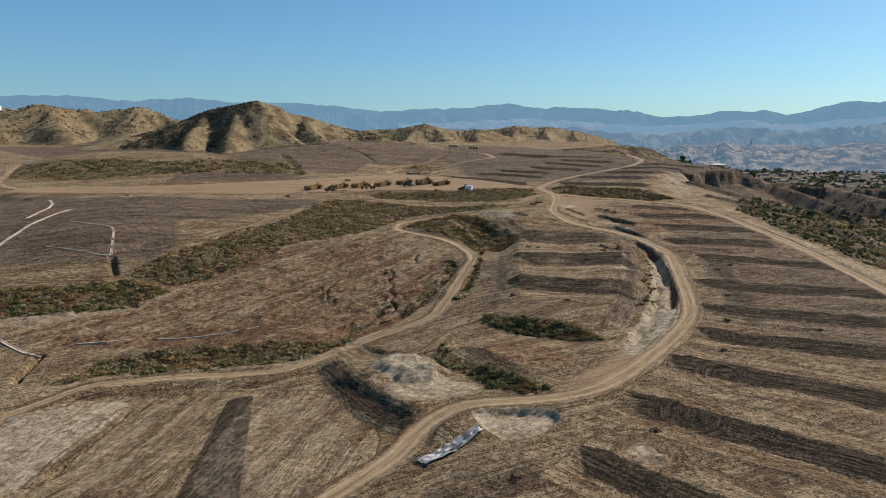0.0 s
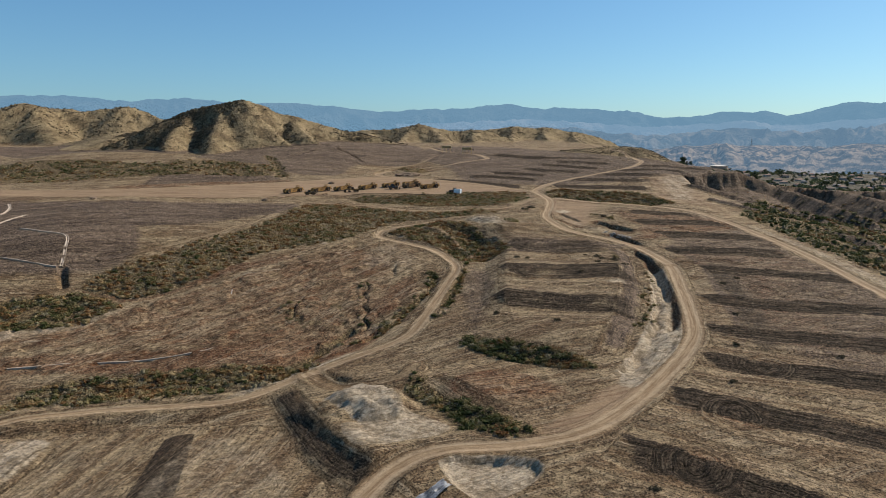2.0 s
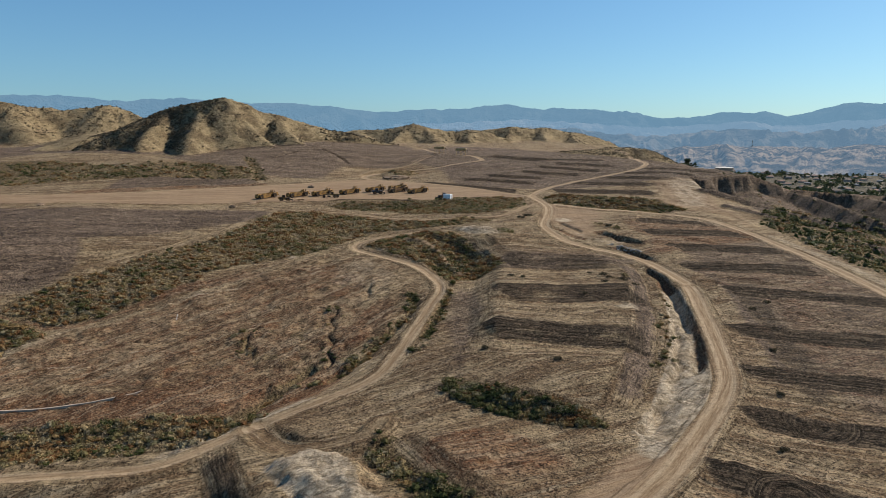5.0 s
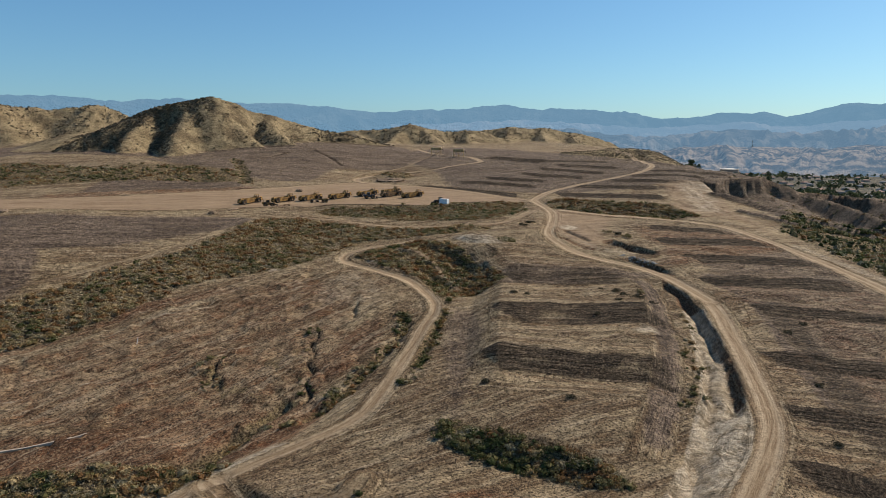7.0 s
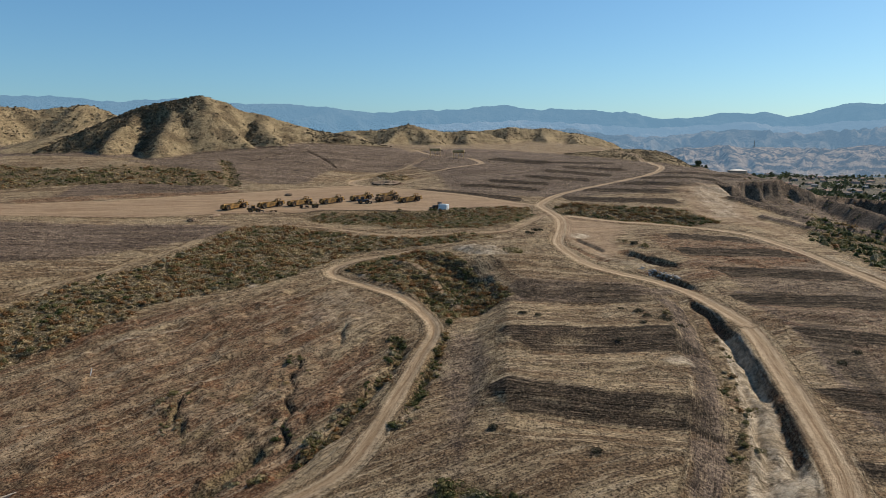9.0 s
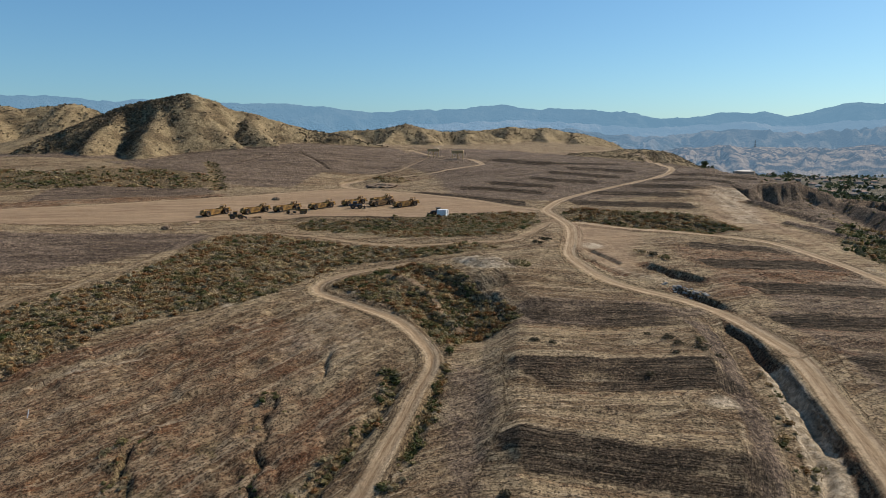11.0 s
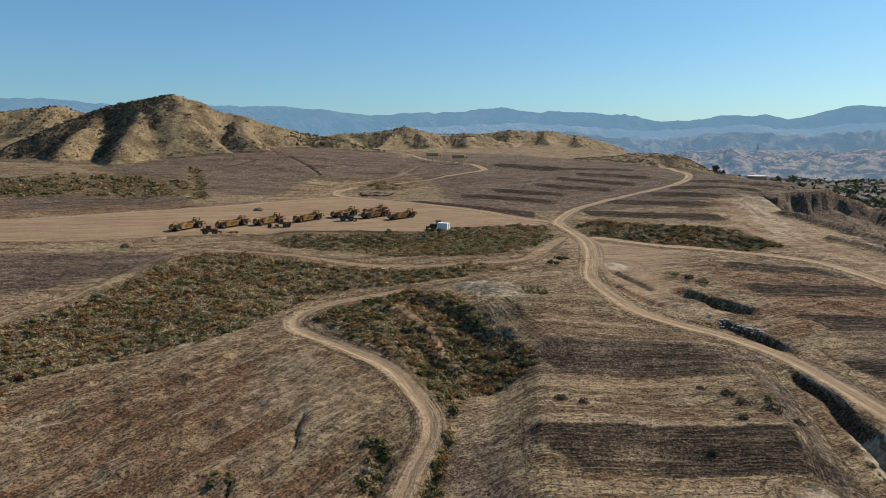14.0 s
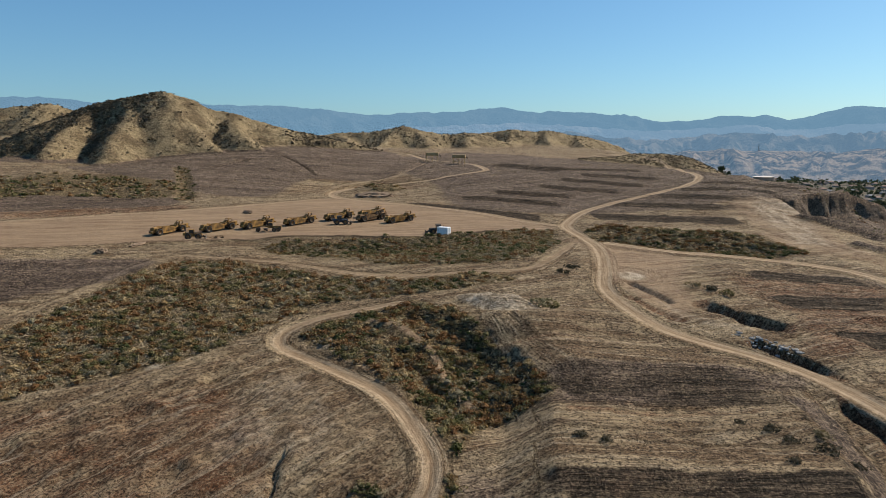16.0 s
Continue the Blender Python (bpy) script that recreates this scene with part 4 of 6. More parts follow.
def sheet(name, x, y, z, attrs, mat):
    """A grid mesh from arrays of rows, with point attributes."""
    rows, cols = x.shape
    me = bpy.data.meshes.new(name)
    n = rows * cols
    idx = np.arange(n).reshape(rows, cols)
    quads = np.stack([idx[:-1, :-1], idx[:-1, 1:], idx[1:, 1:], idx[1:, :-1]], -1).reshape(-1, 4)
    me.vertices.add(n)
    me.vertices.foreach_set("co", np.stack([x, y, z], -1).astype(np.float32).ravel())
    me.loops.add(quads.size)
    me.loops.foreach_set("vertex_index", quads.astype(np.int32).ravel())
    me.polygons.add(len(quads))
    me.polygons.foreach_set("loop_start", np.arange(0, quads.size, 4, dtype=np.int32))
    me.update(calc_edges=True)
    me.polygons.foreach_set("use_smooth", np.ones(len(quads), bool))
    for key, val in attrs.items():
        if val.ndim == 3:
            me.attributes.new(key, "FLOAT_VECTOR", "POINT").data.foreach_set("vector", val.astype(np.float32).ravel())
        else:
            me.attributes.new(key, "FLOAT", "POINT").data.foreach_set("value", val.astype(np.float32).ravel())
    me.materials.append(mat)
    return new(name, me)


flow = np.stack([FLOW_U, FLOW_V, 0 * GX], -1)
ground = sheet("ground", GX, GY, Z, {**MASK, "flow": flow, "lat": LAT}, ground_material())
tagged(ground, "graded hillside of dry tan and reddish soil with terraces and dirt roads", "ground", kind="structure")


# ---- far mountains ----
def range_material(name, low, high, haze_glow, amount, scale):
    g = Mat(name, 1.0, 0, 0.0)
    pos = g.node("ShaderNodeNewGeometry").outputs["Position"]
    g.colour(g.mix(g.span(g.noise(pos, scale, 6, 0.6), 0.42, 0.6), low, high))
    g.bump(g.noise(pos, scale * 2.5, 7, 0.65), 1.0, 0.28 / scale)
    # Haze is painted on: a flat bluish emission mixed over the slope colour.
    glow = g.node("ShaderNodeEmission", Color=haze_glow, Strength=1.0)
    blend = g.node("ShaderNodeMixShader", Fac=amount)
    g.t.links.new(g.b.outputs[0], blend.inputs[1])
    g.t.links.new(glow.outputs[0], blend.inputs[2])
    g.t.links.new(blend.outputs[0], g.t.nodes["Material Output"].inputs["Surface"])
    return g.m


def far_range(name, skyline, near, far, foot, mat, relief, seed, label, spur=300.0, eye=(11, 90, 56), steps=760, rows=60):
    """A mountain range whose skyline is given as degrees right of +y and degrees above the horizon."""
    a = np.array(skyline, float)
    th = np.linspace(a[0, 0], a[-1, 0], steps)
    el = np.interp(th, a[:, 0], a[:, 1])
    t = np.linspace(0, 1, rows)[:, None]
    dist = near + (far - near) * t
    crest = eye[2] + far * np.tan(np.radians(el)) + 0.005 * far * fbm(th * 1.3, 0 * th + seed, 5, seed)
    x, y = eye[0] + dist * np.sin(np.radians(th)), eye[1] + dist * np.cos(np.radians(th))
    z = foot + (crest - foot) * t ** 0.85
    across = (th - a[0, 0]) * math.pi / 180 * far / spur + 0 * t
    bend = 1.1 * fbm(across * 0.7, t * 2.2, 3, seed + 5)
    spurs = ridged(across + bend, t * 1.3 + 0.5 * bend, 4, seed) - 0.55
    fine = ridged(across * 3.1 + 2 * bend, t * 3.0, 3, seed + 9) - 0.5
    z = z + relief * np.sin(np.pi * np.clip(t, 0, 0.985)) ** 0.7 * (spurs + 0.34 * fine)
    return tagged(sheet(name, x, y, z, {}, mat), label, "mountain range", kind="structure")


SKY_LINE = [(-50, 2.6), (-42, 2.9), (-33, 2.95), (-29, 3.05), (-25, 2.7), (-21.5, 3.1), (-18, 2.75), (-15.4, 2.7), (-13, 2.9), (-8.5, 2.4), (-5.5, 2.2), (-2, 2.3), (2, 2.4), (5.5, 2.75),
            (8.5, 2.35), (11.5, 2.4), (14, 2.1), (17.5, 1.6), (20, 1.55), (22.2, 2.0), (25.5, 2.05), (27, 1.65), (31, 2.5), (33, 2.35), (38, 2.6), (46, 2.0)]
# These slope colours carry a blue cast for painted haze as well.
far_range("backdrop_mountains", SKY_LINE, 3900, 4650, -40, range_material("painted_haze_slope", (0.05, 0.07, 0.09), (0.12, 0.13, 0.13), (0.144, 0.268, 0.387), 0.80, 0.004), 190, 3.0,
          "distant mountain range with blue haze painted on", 420.0)
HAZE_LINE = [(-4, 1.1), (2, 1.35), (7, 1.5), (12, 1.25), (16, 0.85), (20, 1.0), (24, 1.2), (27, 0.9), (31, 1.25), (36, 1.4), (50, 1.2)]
far_range("backdrop_hazy_ridge", HAZE_LINE, 3500, 3960, -40, range_material("painted_haze_ridge", (0.06, 0.08, 0.08), (0.26, 0.22, 0.18), (0.188, 0.310, 0.441), 0.78, 0.006), 110, 5.0,
          "ridge with pale blue haze painted on", 300.0)
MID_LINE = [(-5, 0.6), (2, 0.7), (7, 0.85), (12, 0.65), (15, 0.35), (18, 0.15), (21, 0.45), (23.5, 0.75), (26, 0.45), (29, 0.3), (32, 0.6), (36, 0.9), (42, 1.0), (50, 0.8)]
far_range("backdrop_foothills", MID_LINE, 2950, 3650, -60, range_material("painted_haze_foothill", (0.05, 0.06, 0.05), (0.28, 0.23, 0.17), (0.152, 0.257, 0.375), 0.64, 0.006), 160, 7.0,
          "foothills beyond the valley with blue-grey haze painted on", 230.0)
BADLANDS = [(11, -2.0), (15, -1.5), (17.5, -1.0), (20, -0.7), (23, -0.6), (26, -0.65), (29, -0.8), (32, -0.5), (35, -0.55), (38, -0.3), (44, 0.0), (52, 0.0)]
far_range("backdrop_badlands", BADLANDS, 2150, 2900, -50, range_material("painted_haze_badland", (0.06, 0.050, 0.040), (0.46, 0.330, 0.215), (0.134, 0.220, 0.322), 0.54, 0.020), 85, 12.0,
          "dry eroded brown hills with light haze painted on", 140.0)


# ---- helpers for things ----
def part(name, bm, mat, parent=None, label=""):
    """Links a bmesh as one mesh object under a thing or a part."""
    me = bpy.data.meshes.new(name)
    bm.to_mesh(me)
    bm.free()
    me.materials.append(mat)
    ob = new(name, me)
    if parent is not None:
        ob.parent = parent
    if label:
        tagged(ob, label)
    return ob


def box(bm, x0, x1, y0, y1, z0, z1, bevel=0.0, taper=1.0):
    """A block between the given limits, its top drawn in by taper, with bevelled edges."""
    r = bmesh.ops.create_cube(bm, size=1.0)
    vs = r["verts"]
    cx, cy = (x0 + x1) / 2, (y0 + y1) / 2
    for v in vs:
        k = taper if v.co.z > 0 else 1.0
        v.co = Vector((cx + v.co.x * (x1 - x0) * k, cy + v.co.y * (y1 - y0) * k, (z0 + z1) / 2 + v.co.z * (z1 - z0)))
    if bevel:
        es = list({e for v in vs for e in v.link_edges})
        bmesh.ops.bevel(bm, geom=es, offset=bevel, segments=1, affect="EDGES")


def tube(bm, a, b, r0, r1=None, seg=8):
    """A round bar from a to b."""
    a, b = Vector(a), Vector(b)
    d = b - a
    m = Matrix.Translation((a + b) / 2) @ d.to_track_quat("Z", "Y").to_matrix().to_4x4()
    bmesh.ops.create_cone(bm, cap_ends=True, segments=seg, radius1=r0, radius2=r0 if r1 is None else r1, depth=d.length, matrix=m)


def prism(bm, outline, y0, y1):
    """A plate: an outline in x and z, thick from y0 to y1."""
    lo = [bm.verts.new((x, y0, z)) for x, z in outline]
    hi = [bm.verts.new((x, y1, z)) for x, z in outline]
    bm.faces.new(lo[::-1])
    bm.faces.new(hi)
    n = len(lo)
    for i in range(n):
        bm.faces.new((lo[i], lo[(i + 1) % n], hi[(i + 1) % n], hi[i]))
    bmesh.ops.recalc_face_normals(bm, faces=bm.faces[:])


def lathe(bm, profile, cx, cy, cz, seg=18):
    """A ring round the y axis: profile of (offset in y, radius)."""
    rings = []
    for k in range(seg):
        a = 2 * math.pi * k / seg
        rings.append([bm.verts.new((cx + r * math.cos(a), cy + o, cz + r * math.sin(a))) for o, r in profile])
    for k in range(seg):
        p, q = rings[k], rings[(k + 1) % seg]
        for i in range(len(profile) - 1):
            bm.faces.new((p[i], p[i + 1], q[i + 1], q[i]))
    bmesh.ops.recalc_face_normals(bm, faces=bm.faces[:])


def plain(name, a, b, scale=1.5, rough=0.8, metal=0.0, spec=0.3, bump=0.0):
    """A surface of two colours mixed by dirt at two scales."""
    g = Mat(name, rough, metal, spec)
    pos = g.node("ShaderNodeTexCoord").outputs["Object"]
    n1, n2 = g.noise(pos, scale, 5, 0.6), g.noise(pos, scale * 7, 4, 0.6)
    f = g.math("ADD", g.math("MULTIPLY", n1, 0.65), g.math("MULTIPLY", n2, 0.35))
    g.colour(g.mix(g.span(f, 0.36, 0.64), a, b))
    if bump:
        g.bump(n2, 0.6, bump)
    return g.m


YELLOW = plain("faded_yellow_paint", (0.065, 0.036, 0.016), (0.410, 0.220, 0.054), 0.7, 0.65)
YELLOW_DULL = plain("dusty_yellow_steel", (0.065, 0.038, 0.021), (0.240, 0.132, 0.050), 0.8, 0.7)
RUBBER = plain("dusty_rubber", (0.022, 0.020, 0.018), (0.075, 0.062, 0.050), 1.2, 0.9)
STEEL = plain("dark_worn_steel", (0.030, 0.026, 0.023), (0.105, 0.080, 0.058), 1.4, 0.65)
GLASS = plain("dusty_cab_glass", (0.020, 0.024, 0.027), (0.040, 0.044, 0.046), 2.0, 0.15, 0.0, 0.6)
BLUE_DARK = plain("dark_blue_paint", (0.020, 0.026, 0.038), (0.070, 0.080, 0.095), 1.0, 0.6)
WHITE = plain("white_painted_steel", (0.60, 0.63, 0.66), (0.78, 0.80, 0.82), 0.7, 0.55)
CONCRETE = plain("weathered_concrete", (0.30, 0.235, 0.175), (0.46, 0.37, 0.29), 0.5, 0.9, bump=0.02)
ROCK = plain("grey_rubble", (0.10, 0.095, 0.088), (0.40, 0.39, 0.37), 1.5, 0.9, bump=0.05)
TARP = plain("grey_blue_plastic_sheet", (0.030, 0.032, 0.036), (0.26, 0.27, 0.29), 0.5, 0.4, bump=0.05)


def leaf_material(name, stops):
    g = Mat(name, 0.85, 0, 0.15)
    ramp = g.node("ShaderNodeValToRGB", Fac=g.attr("tint"))
    e = ramp.color_ramp.elements
    e[0].position, e[0].color = stops[0][0], (*stops[0][1], 1)
    e[1].position, e[1].color = stops[-1][0], (*stops[-1][1], 1)
    for p, c in stops[1:-1]:
        e.new(p).color = (*c, 1)
    geo = g.node("ShaderNodeNewGeometry")
    twig = g.noise(geo.outputs["Position"], 2.6, 4, 0.8)
    c = g.mix(g.math("MULTIPLY", geo.outputs["Random Per Island"], 0.25), ramp.outputs["Color"], (0.080, 0.062, 0.033))
    c = g.mix(g.span(twig, 0.50, 0.60, 0.0, 0.4), c, (0.030, 0.024, 0.013))
    g.colour(c)
    g.bump(twig, 0.6, 0.4)
    thin = g.node("ShaderNodeBsdfTranslucent", Color=c)
    both = g.node("ShaderNodeMixShader", Fac=0.3)
    g.t.links.new(g.b.outputs[0], both.inputs[1])
    g.t.links.new(thin.outputs[0], both.inputs[2])
    g.t.links.new(both.outputs[0], g.t.nodes["Material Output"].inputs["Surface"])
    return g.m


SCRUB = leaf_material("scrub_leaf", [(0.0, (0.064, 0.078, 0.024)), (0.18, (0.132, 0.114, 0.042)), (0.34, (0.240, 0.196, 0.086)), (0.46, (0.284, 0.248, 0.160)), (0.54, (0.268, 0.176, 0.072)), (0.66, (0.228, 0.114, 0.045)), (0.80, (0.196, 0.098, 0.038)), (0.90, (0.352, 0.240, 0.108)), (1.0, (0.456, 0.344, 0.180))])
HILL_BUSH = leaf_material("grey_hill_scrub", [(0.0, (0.061, 0.053, 0.035)), (0.4, (0.108, 0.088, 0.061)), (0.7, (0.169, 0.137, 0.101)), (1.0, (0.238, 0.191, 0.137))])
DRY_BUSH = leaf_material("dry_dark_bush", [(0.0, (0.060, 0.052, 0.034)), (0.35, (0.110, 0.092, 0.058)), (0.6, (0.260, 0.200, 0.100)), (1.0, (0.300, 0.230, 0.120))])
WEED = leaf_material("dry_weed", [(0.0, (0.070, 0.054, 0.040)), (0.4, (0.19, 0.145, 0.095)), (0.75, (0.40, 0.31, 0.19)), (1.0, (0.56, 0.44, 0.28))])
TREE_LEAF = leaf_material("dark_tree_leaf", [(0.0, (0.036, 0.056, 0.032)), (0.6, (0.066, 0.092, 0.046)), (1.0, (0.110, 0.125, 0.060))])
rng = np.random.default_rng(7)


def dome(count, leaf, squash=0.8, seed=1, low=0.0):
    """Leaf triangles lying roughly along a lumpy low dome of radius 1: an array of count x 3 x 3."""
    r = np.random.default_rng(seed)
    lobes = r.normal(size=(6, 3)) * (0.40, 0.40, 0.14) + (0, 0, 0.34)
    c = lobes[r.integers(0, 6, count)]
    d = r.normal(size=(count, 3))
    d[:, 2] = np.abs(d[:, 2]) * 1.1 - 0.2
    d /= np.linalg.norm(d, axis=1)[:, None]
    p = c + d * (0.40 + 0.16 * r.random((count, 1)))
    p[:, 2] = np.clip(p[:, 2], low, None) * squash
    a = np.cross(d, r.normal(size=(count, 3)))
    a /= np.linalg.norm(a, axis=1)[:, None]
    b = np.cross(d, a)
    t = np.empty((count, 3, 3))
    for k in range(3):
        th = 2.094 * k + 0.6 * r.normal(size=(count, 1))
        ln = leaf * (0.8 + 0.9 * r.random((count, 1)))
        t[:, k] = a * np.cos(th) * ln + b * np.sin(th) * ln + d * r.normal(size=(count, 1)) * leaf * 0.35
    return p[:, None, :] + t


def cloud(name, templates, xyz, size, tint, mat, label, category, kind="stuff", rise=1.0):
    """One mesh of many plants: each a turned, scaled template of triangles."""
    n = len(xyz)
    pick = rng.integers(0, len(templates), n)
    turn = rng.random(n) * 2 * math.pi
    out, tn = [], []
    for k, tpl in enumerate(templates):
        q = np.nonzero(pick == k)[0]
        if not len(q):
            continue
        c, s = np.cos(turn[q])[:, None, None], np.sin(turn[q])[:, None, None]
        sz = size[q][:, None, None]
        x = (tpl[None, :, :, 0] * c - tpl[None, :, :, 1] * s) * sz + xyz[q, 0][:, None, None]
        y = (tpl[None, :, :, 0] * s + tpl[None, :, :, 1] * c) * sz + xyz[q, 1][:, None, None]
        z = tpl[None, :, :, 2] * sz * rise + xyz[q, 2][:, None, None] - 0.03
        out.append(np.stack([x, y, z], -1).reshape(-1, 3))
        tn.append(np.repeat(tint[q], tpl.shape[0] * 3))
    v = np.concatenate(out).astype(np.float32)
    tn = np.concatenate(tn).astype(np.float32)
    m = len(v)
    me = bpy.data.meshes.new(name)
    me.vertices.add(m)
    me.vertices.foreach_set("co", v.ravel())
    me.loops.add(m)
    me.loops.foreach_set("vertex_index", np.arange(m, dtype=np.int32))
    me.polygons.add(m // 3)
    me.polygons.foreach_set("loop_start", np.arange(0, m, 3, dtype=np.int32))
    me.update(calc_edges=True)
    me.attributes.new("tint", "FLOAT", "POINT").data.foreach_set("value", tn)
    me.materials.append(mat)
    return tagged(new(name, me), label, category, kind=kind)


def scatter(poly, per, seed, keep=None):
    """Random ground points in a patch, about one for each `per` square metres."""
    p = np.array(poly, float)
    r = np.random.default_rng(seed)
    lo, hi = p.min(0) - 1.5, p.max(0) + 1.5
    n = int((hi[0] - lo[0]) * (hi[1] - lo[1]) / per)
    x, y = lo[0] + r.random(n) * (hi[0] - lo[0]), lo[1] + r.random(n) * (hi[1] - lo[1])
    odd = np.zeros(n, bool)
    jx, jy = x + 3 * (vnoise(x / 4, y / 4, 5) - 0.5), y + 3 * (vnoise(x / 4, y / 4, 6) - 0.5)
    for a, b in zip(p, np.roll(p, -1, 0)):
        if a[1] != b[1]:
            odd ^= ((a[1] > jy) != (b[1] > jy)) & (jx < (b[0] - a[0]) * (jy - a[1]) / (b[1] - a[1]) + a[0])
    ok = odd & (sample(MASK["road"], x, y) < 0.3) & (sample(MASK["bare"], x, y) < 0.6)
    if keep is not None:
        ok &= keep(x, y)
    x, y = x[ok], y[ok]
    return np.stack([x, y, ground_at(x, y)], -1)


def shrub(leaves, leaf, squash, seed, fine=2):
    """A rounded, lumpy shrub of radius 1 with leaf sprays standing out of it: an array of triangles."""
    bm = bmesh.new()
    bmesh.ops.create_icosphere(bm, subdivisions=fine, radius=1.0)
    r = np.random.default_rng(seed)
    v = np.array([q.co[:] for q in bm.verts])
    lump = r.normal(size=(5, 3))
    lump /= np.linalg.norm(lump, axis=1)[:, None]
    rad = 0.42 + 0.22 * np.clip((v @ lump.T).max(1), 0, 1) ** 3 + 0.15 * r.normal(size=len(v))
    v = v * rad[:, None] * (1.0, 1.0, squash) + (0, 0, 0.22)
    v[:, 2] = np.clip(v[:, 2], -0.05, None)
    f = np.array([[q.index for q in p.verts] for p in bm.faces])
    bm.free()
    return np.concatenate([v[f], dome(leaves, leaf, squash, seed)])


SHRUBS = [shrub(62, 0.135, 0.72, k, 1) for k in range(9)]
SHRUBS_SMALL = [shrub(16, 0.17, 0.70, 20 + k, 1) for k in range(5)]


def scrub_patch(name, poly, per, size, shift, seed, label, templates=None, gaps=0.0):
    def keep(x, y):
        return fbm(x / 6, y / 6, 3, seed) > gaps - 0.28
    p = scatter(poly, per, seed, keep)
    r = np.random.default_rng(seed + 1)
    s = size * (0.42 + 1.05 * r.random(len(p)) ** 1.7)
    patch = fbm(p[:, 0] / 9, p[:, 1] / 9, 3, seed + 3)
    t = np.clip(0.44 + shift + 1.4 * patch + 0.27 * r.normal(size=len(p)), 0, 1)
    return cloud(name, templates or SHRUBS, p, s, t, SCRUB, label, "scrub")


scrub_patch("scrub_on_slope", BRUSH_SLOPE, 1.55, 1.12, 0.10, 101, "low rust, olive and grey sage scrub covering a slope", gaps=0.06)
scrub_patch("scrub_in_ravine", BRUSH_RAVINE, 1.1, 1.15, 0.03, 102, "dense dark green and rust scrub filling a ravine", gaps=0.05)
scrub_patch("scrub_on_bank", BRUSH_BANK, 1.1, 0.95, 0.03, 103, "olive and tan scrub on the bank below the pad", gaps=0.08)
scrub_patch("scrub_on_heap", [(-36, 552), (-24, 563), (-8, 560), (-4, 552), (-18, 545)], 4.0, 1.1, 0.0, 130, "low scrub on an earth heap inside a road bend")
scrub_patch("scrub_in_bank_gully", [(-134, 552), (-126, 534), (-118, 515), (-112, 498), (-107, 478), (-97, 482), (-103, 500), (-110, 517), (-118, 536), (-126, 556)], 7.0, 0.8, 0.0, 131, "dark scrub in a gully at the end of a bank")
scrub_patch("scrub_east_bank", BRUSH_EAST, 1.4, 1.1, -0.06, 104, "dark olive scrub on a road bank", gaps=0.08)
scrub_patch("scrub_along_track", BRUSH_LOW, 1.25, 1.2, -0.02, 105, "dark scrub with dry grass beside a dirt track", gaps=0.08)
scrub_patch("scrub_below_mound", BRUSH_MOUND, 1.0, 1.1, -0.12, 106, "dark scrub on a cut slope", gaps=0.05)
scrub_patch("scrub_on_step", BRUSH_STEP, 0.8, 1.1, -0.22, 107, "thick dark green scrub on a terrace edge")
scrub_patch("scrub_by_drain", BRUSH_DRAIN, 1.4, 1.3, -0.05, 108, "olive scrub round a drainage gully", gaps=0.1)
scrub_patch("scrub_north_bank", BRUSH_NORTH, 2.6, 1.25, -0.02, 109, "dark scrub on the bank behind the pad", SHRUBS_SMALL, 0.25)
scrub_patch("scrub_in_canyon", BRUSH_CANYON, 8.0, 2.1, -0.26, 110, "dark scrub covering the canyon sides", SHRUBS_SMALL, 0.12)
scrub_patch("scrub_on_badlands", [(172, 440), (260, 430), (400, 450), (420, 560), (300, 570), (200, 520)], 9, 0.9, -0.05, 111, "scattered scrub on eroded ridges", SHRUBS_SMALL, 0.3)
for nm, line, seed in (("scrub_along_gully", [(2, 262), (4, 256), (1, 246), (-3, 236), (-10, 222), (-17, 214), (-27, 210), (-34, 202)], 120),
                       ("scrub_by_crack", [(-20.5, 257), (-19, 248), (-18.6, 239), (-17.4, 228), (-17.6, 221)], 123),
                       ("scrub_by_scarp", [(-41, 246), (-42, 238), (-42, 230), (-39, 226)], 124),
                       ("scrub_by_ditch", [(14, 264), (11.5, 250), (8, 234), (5, 224)], 121),
                       ("scrub_on_wash", [(80, 256), (74, 236), (68, 216), (62, 204)], 122)):
    q = smooth_line(line)
    poly = [(x - 2.2, y) for x, y in q] + [(x + 1.6, y) for x, y in q[::-1]]
    scrub_patch(nm, poly, {122: 5.0, 123: 4.5, 124: 4.0}.get(seed, 1.0), 0.95 if seed < 123 else 0.75, -0.2, seed, "green scrub along an eroded gully", gaps=0.15)

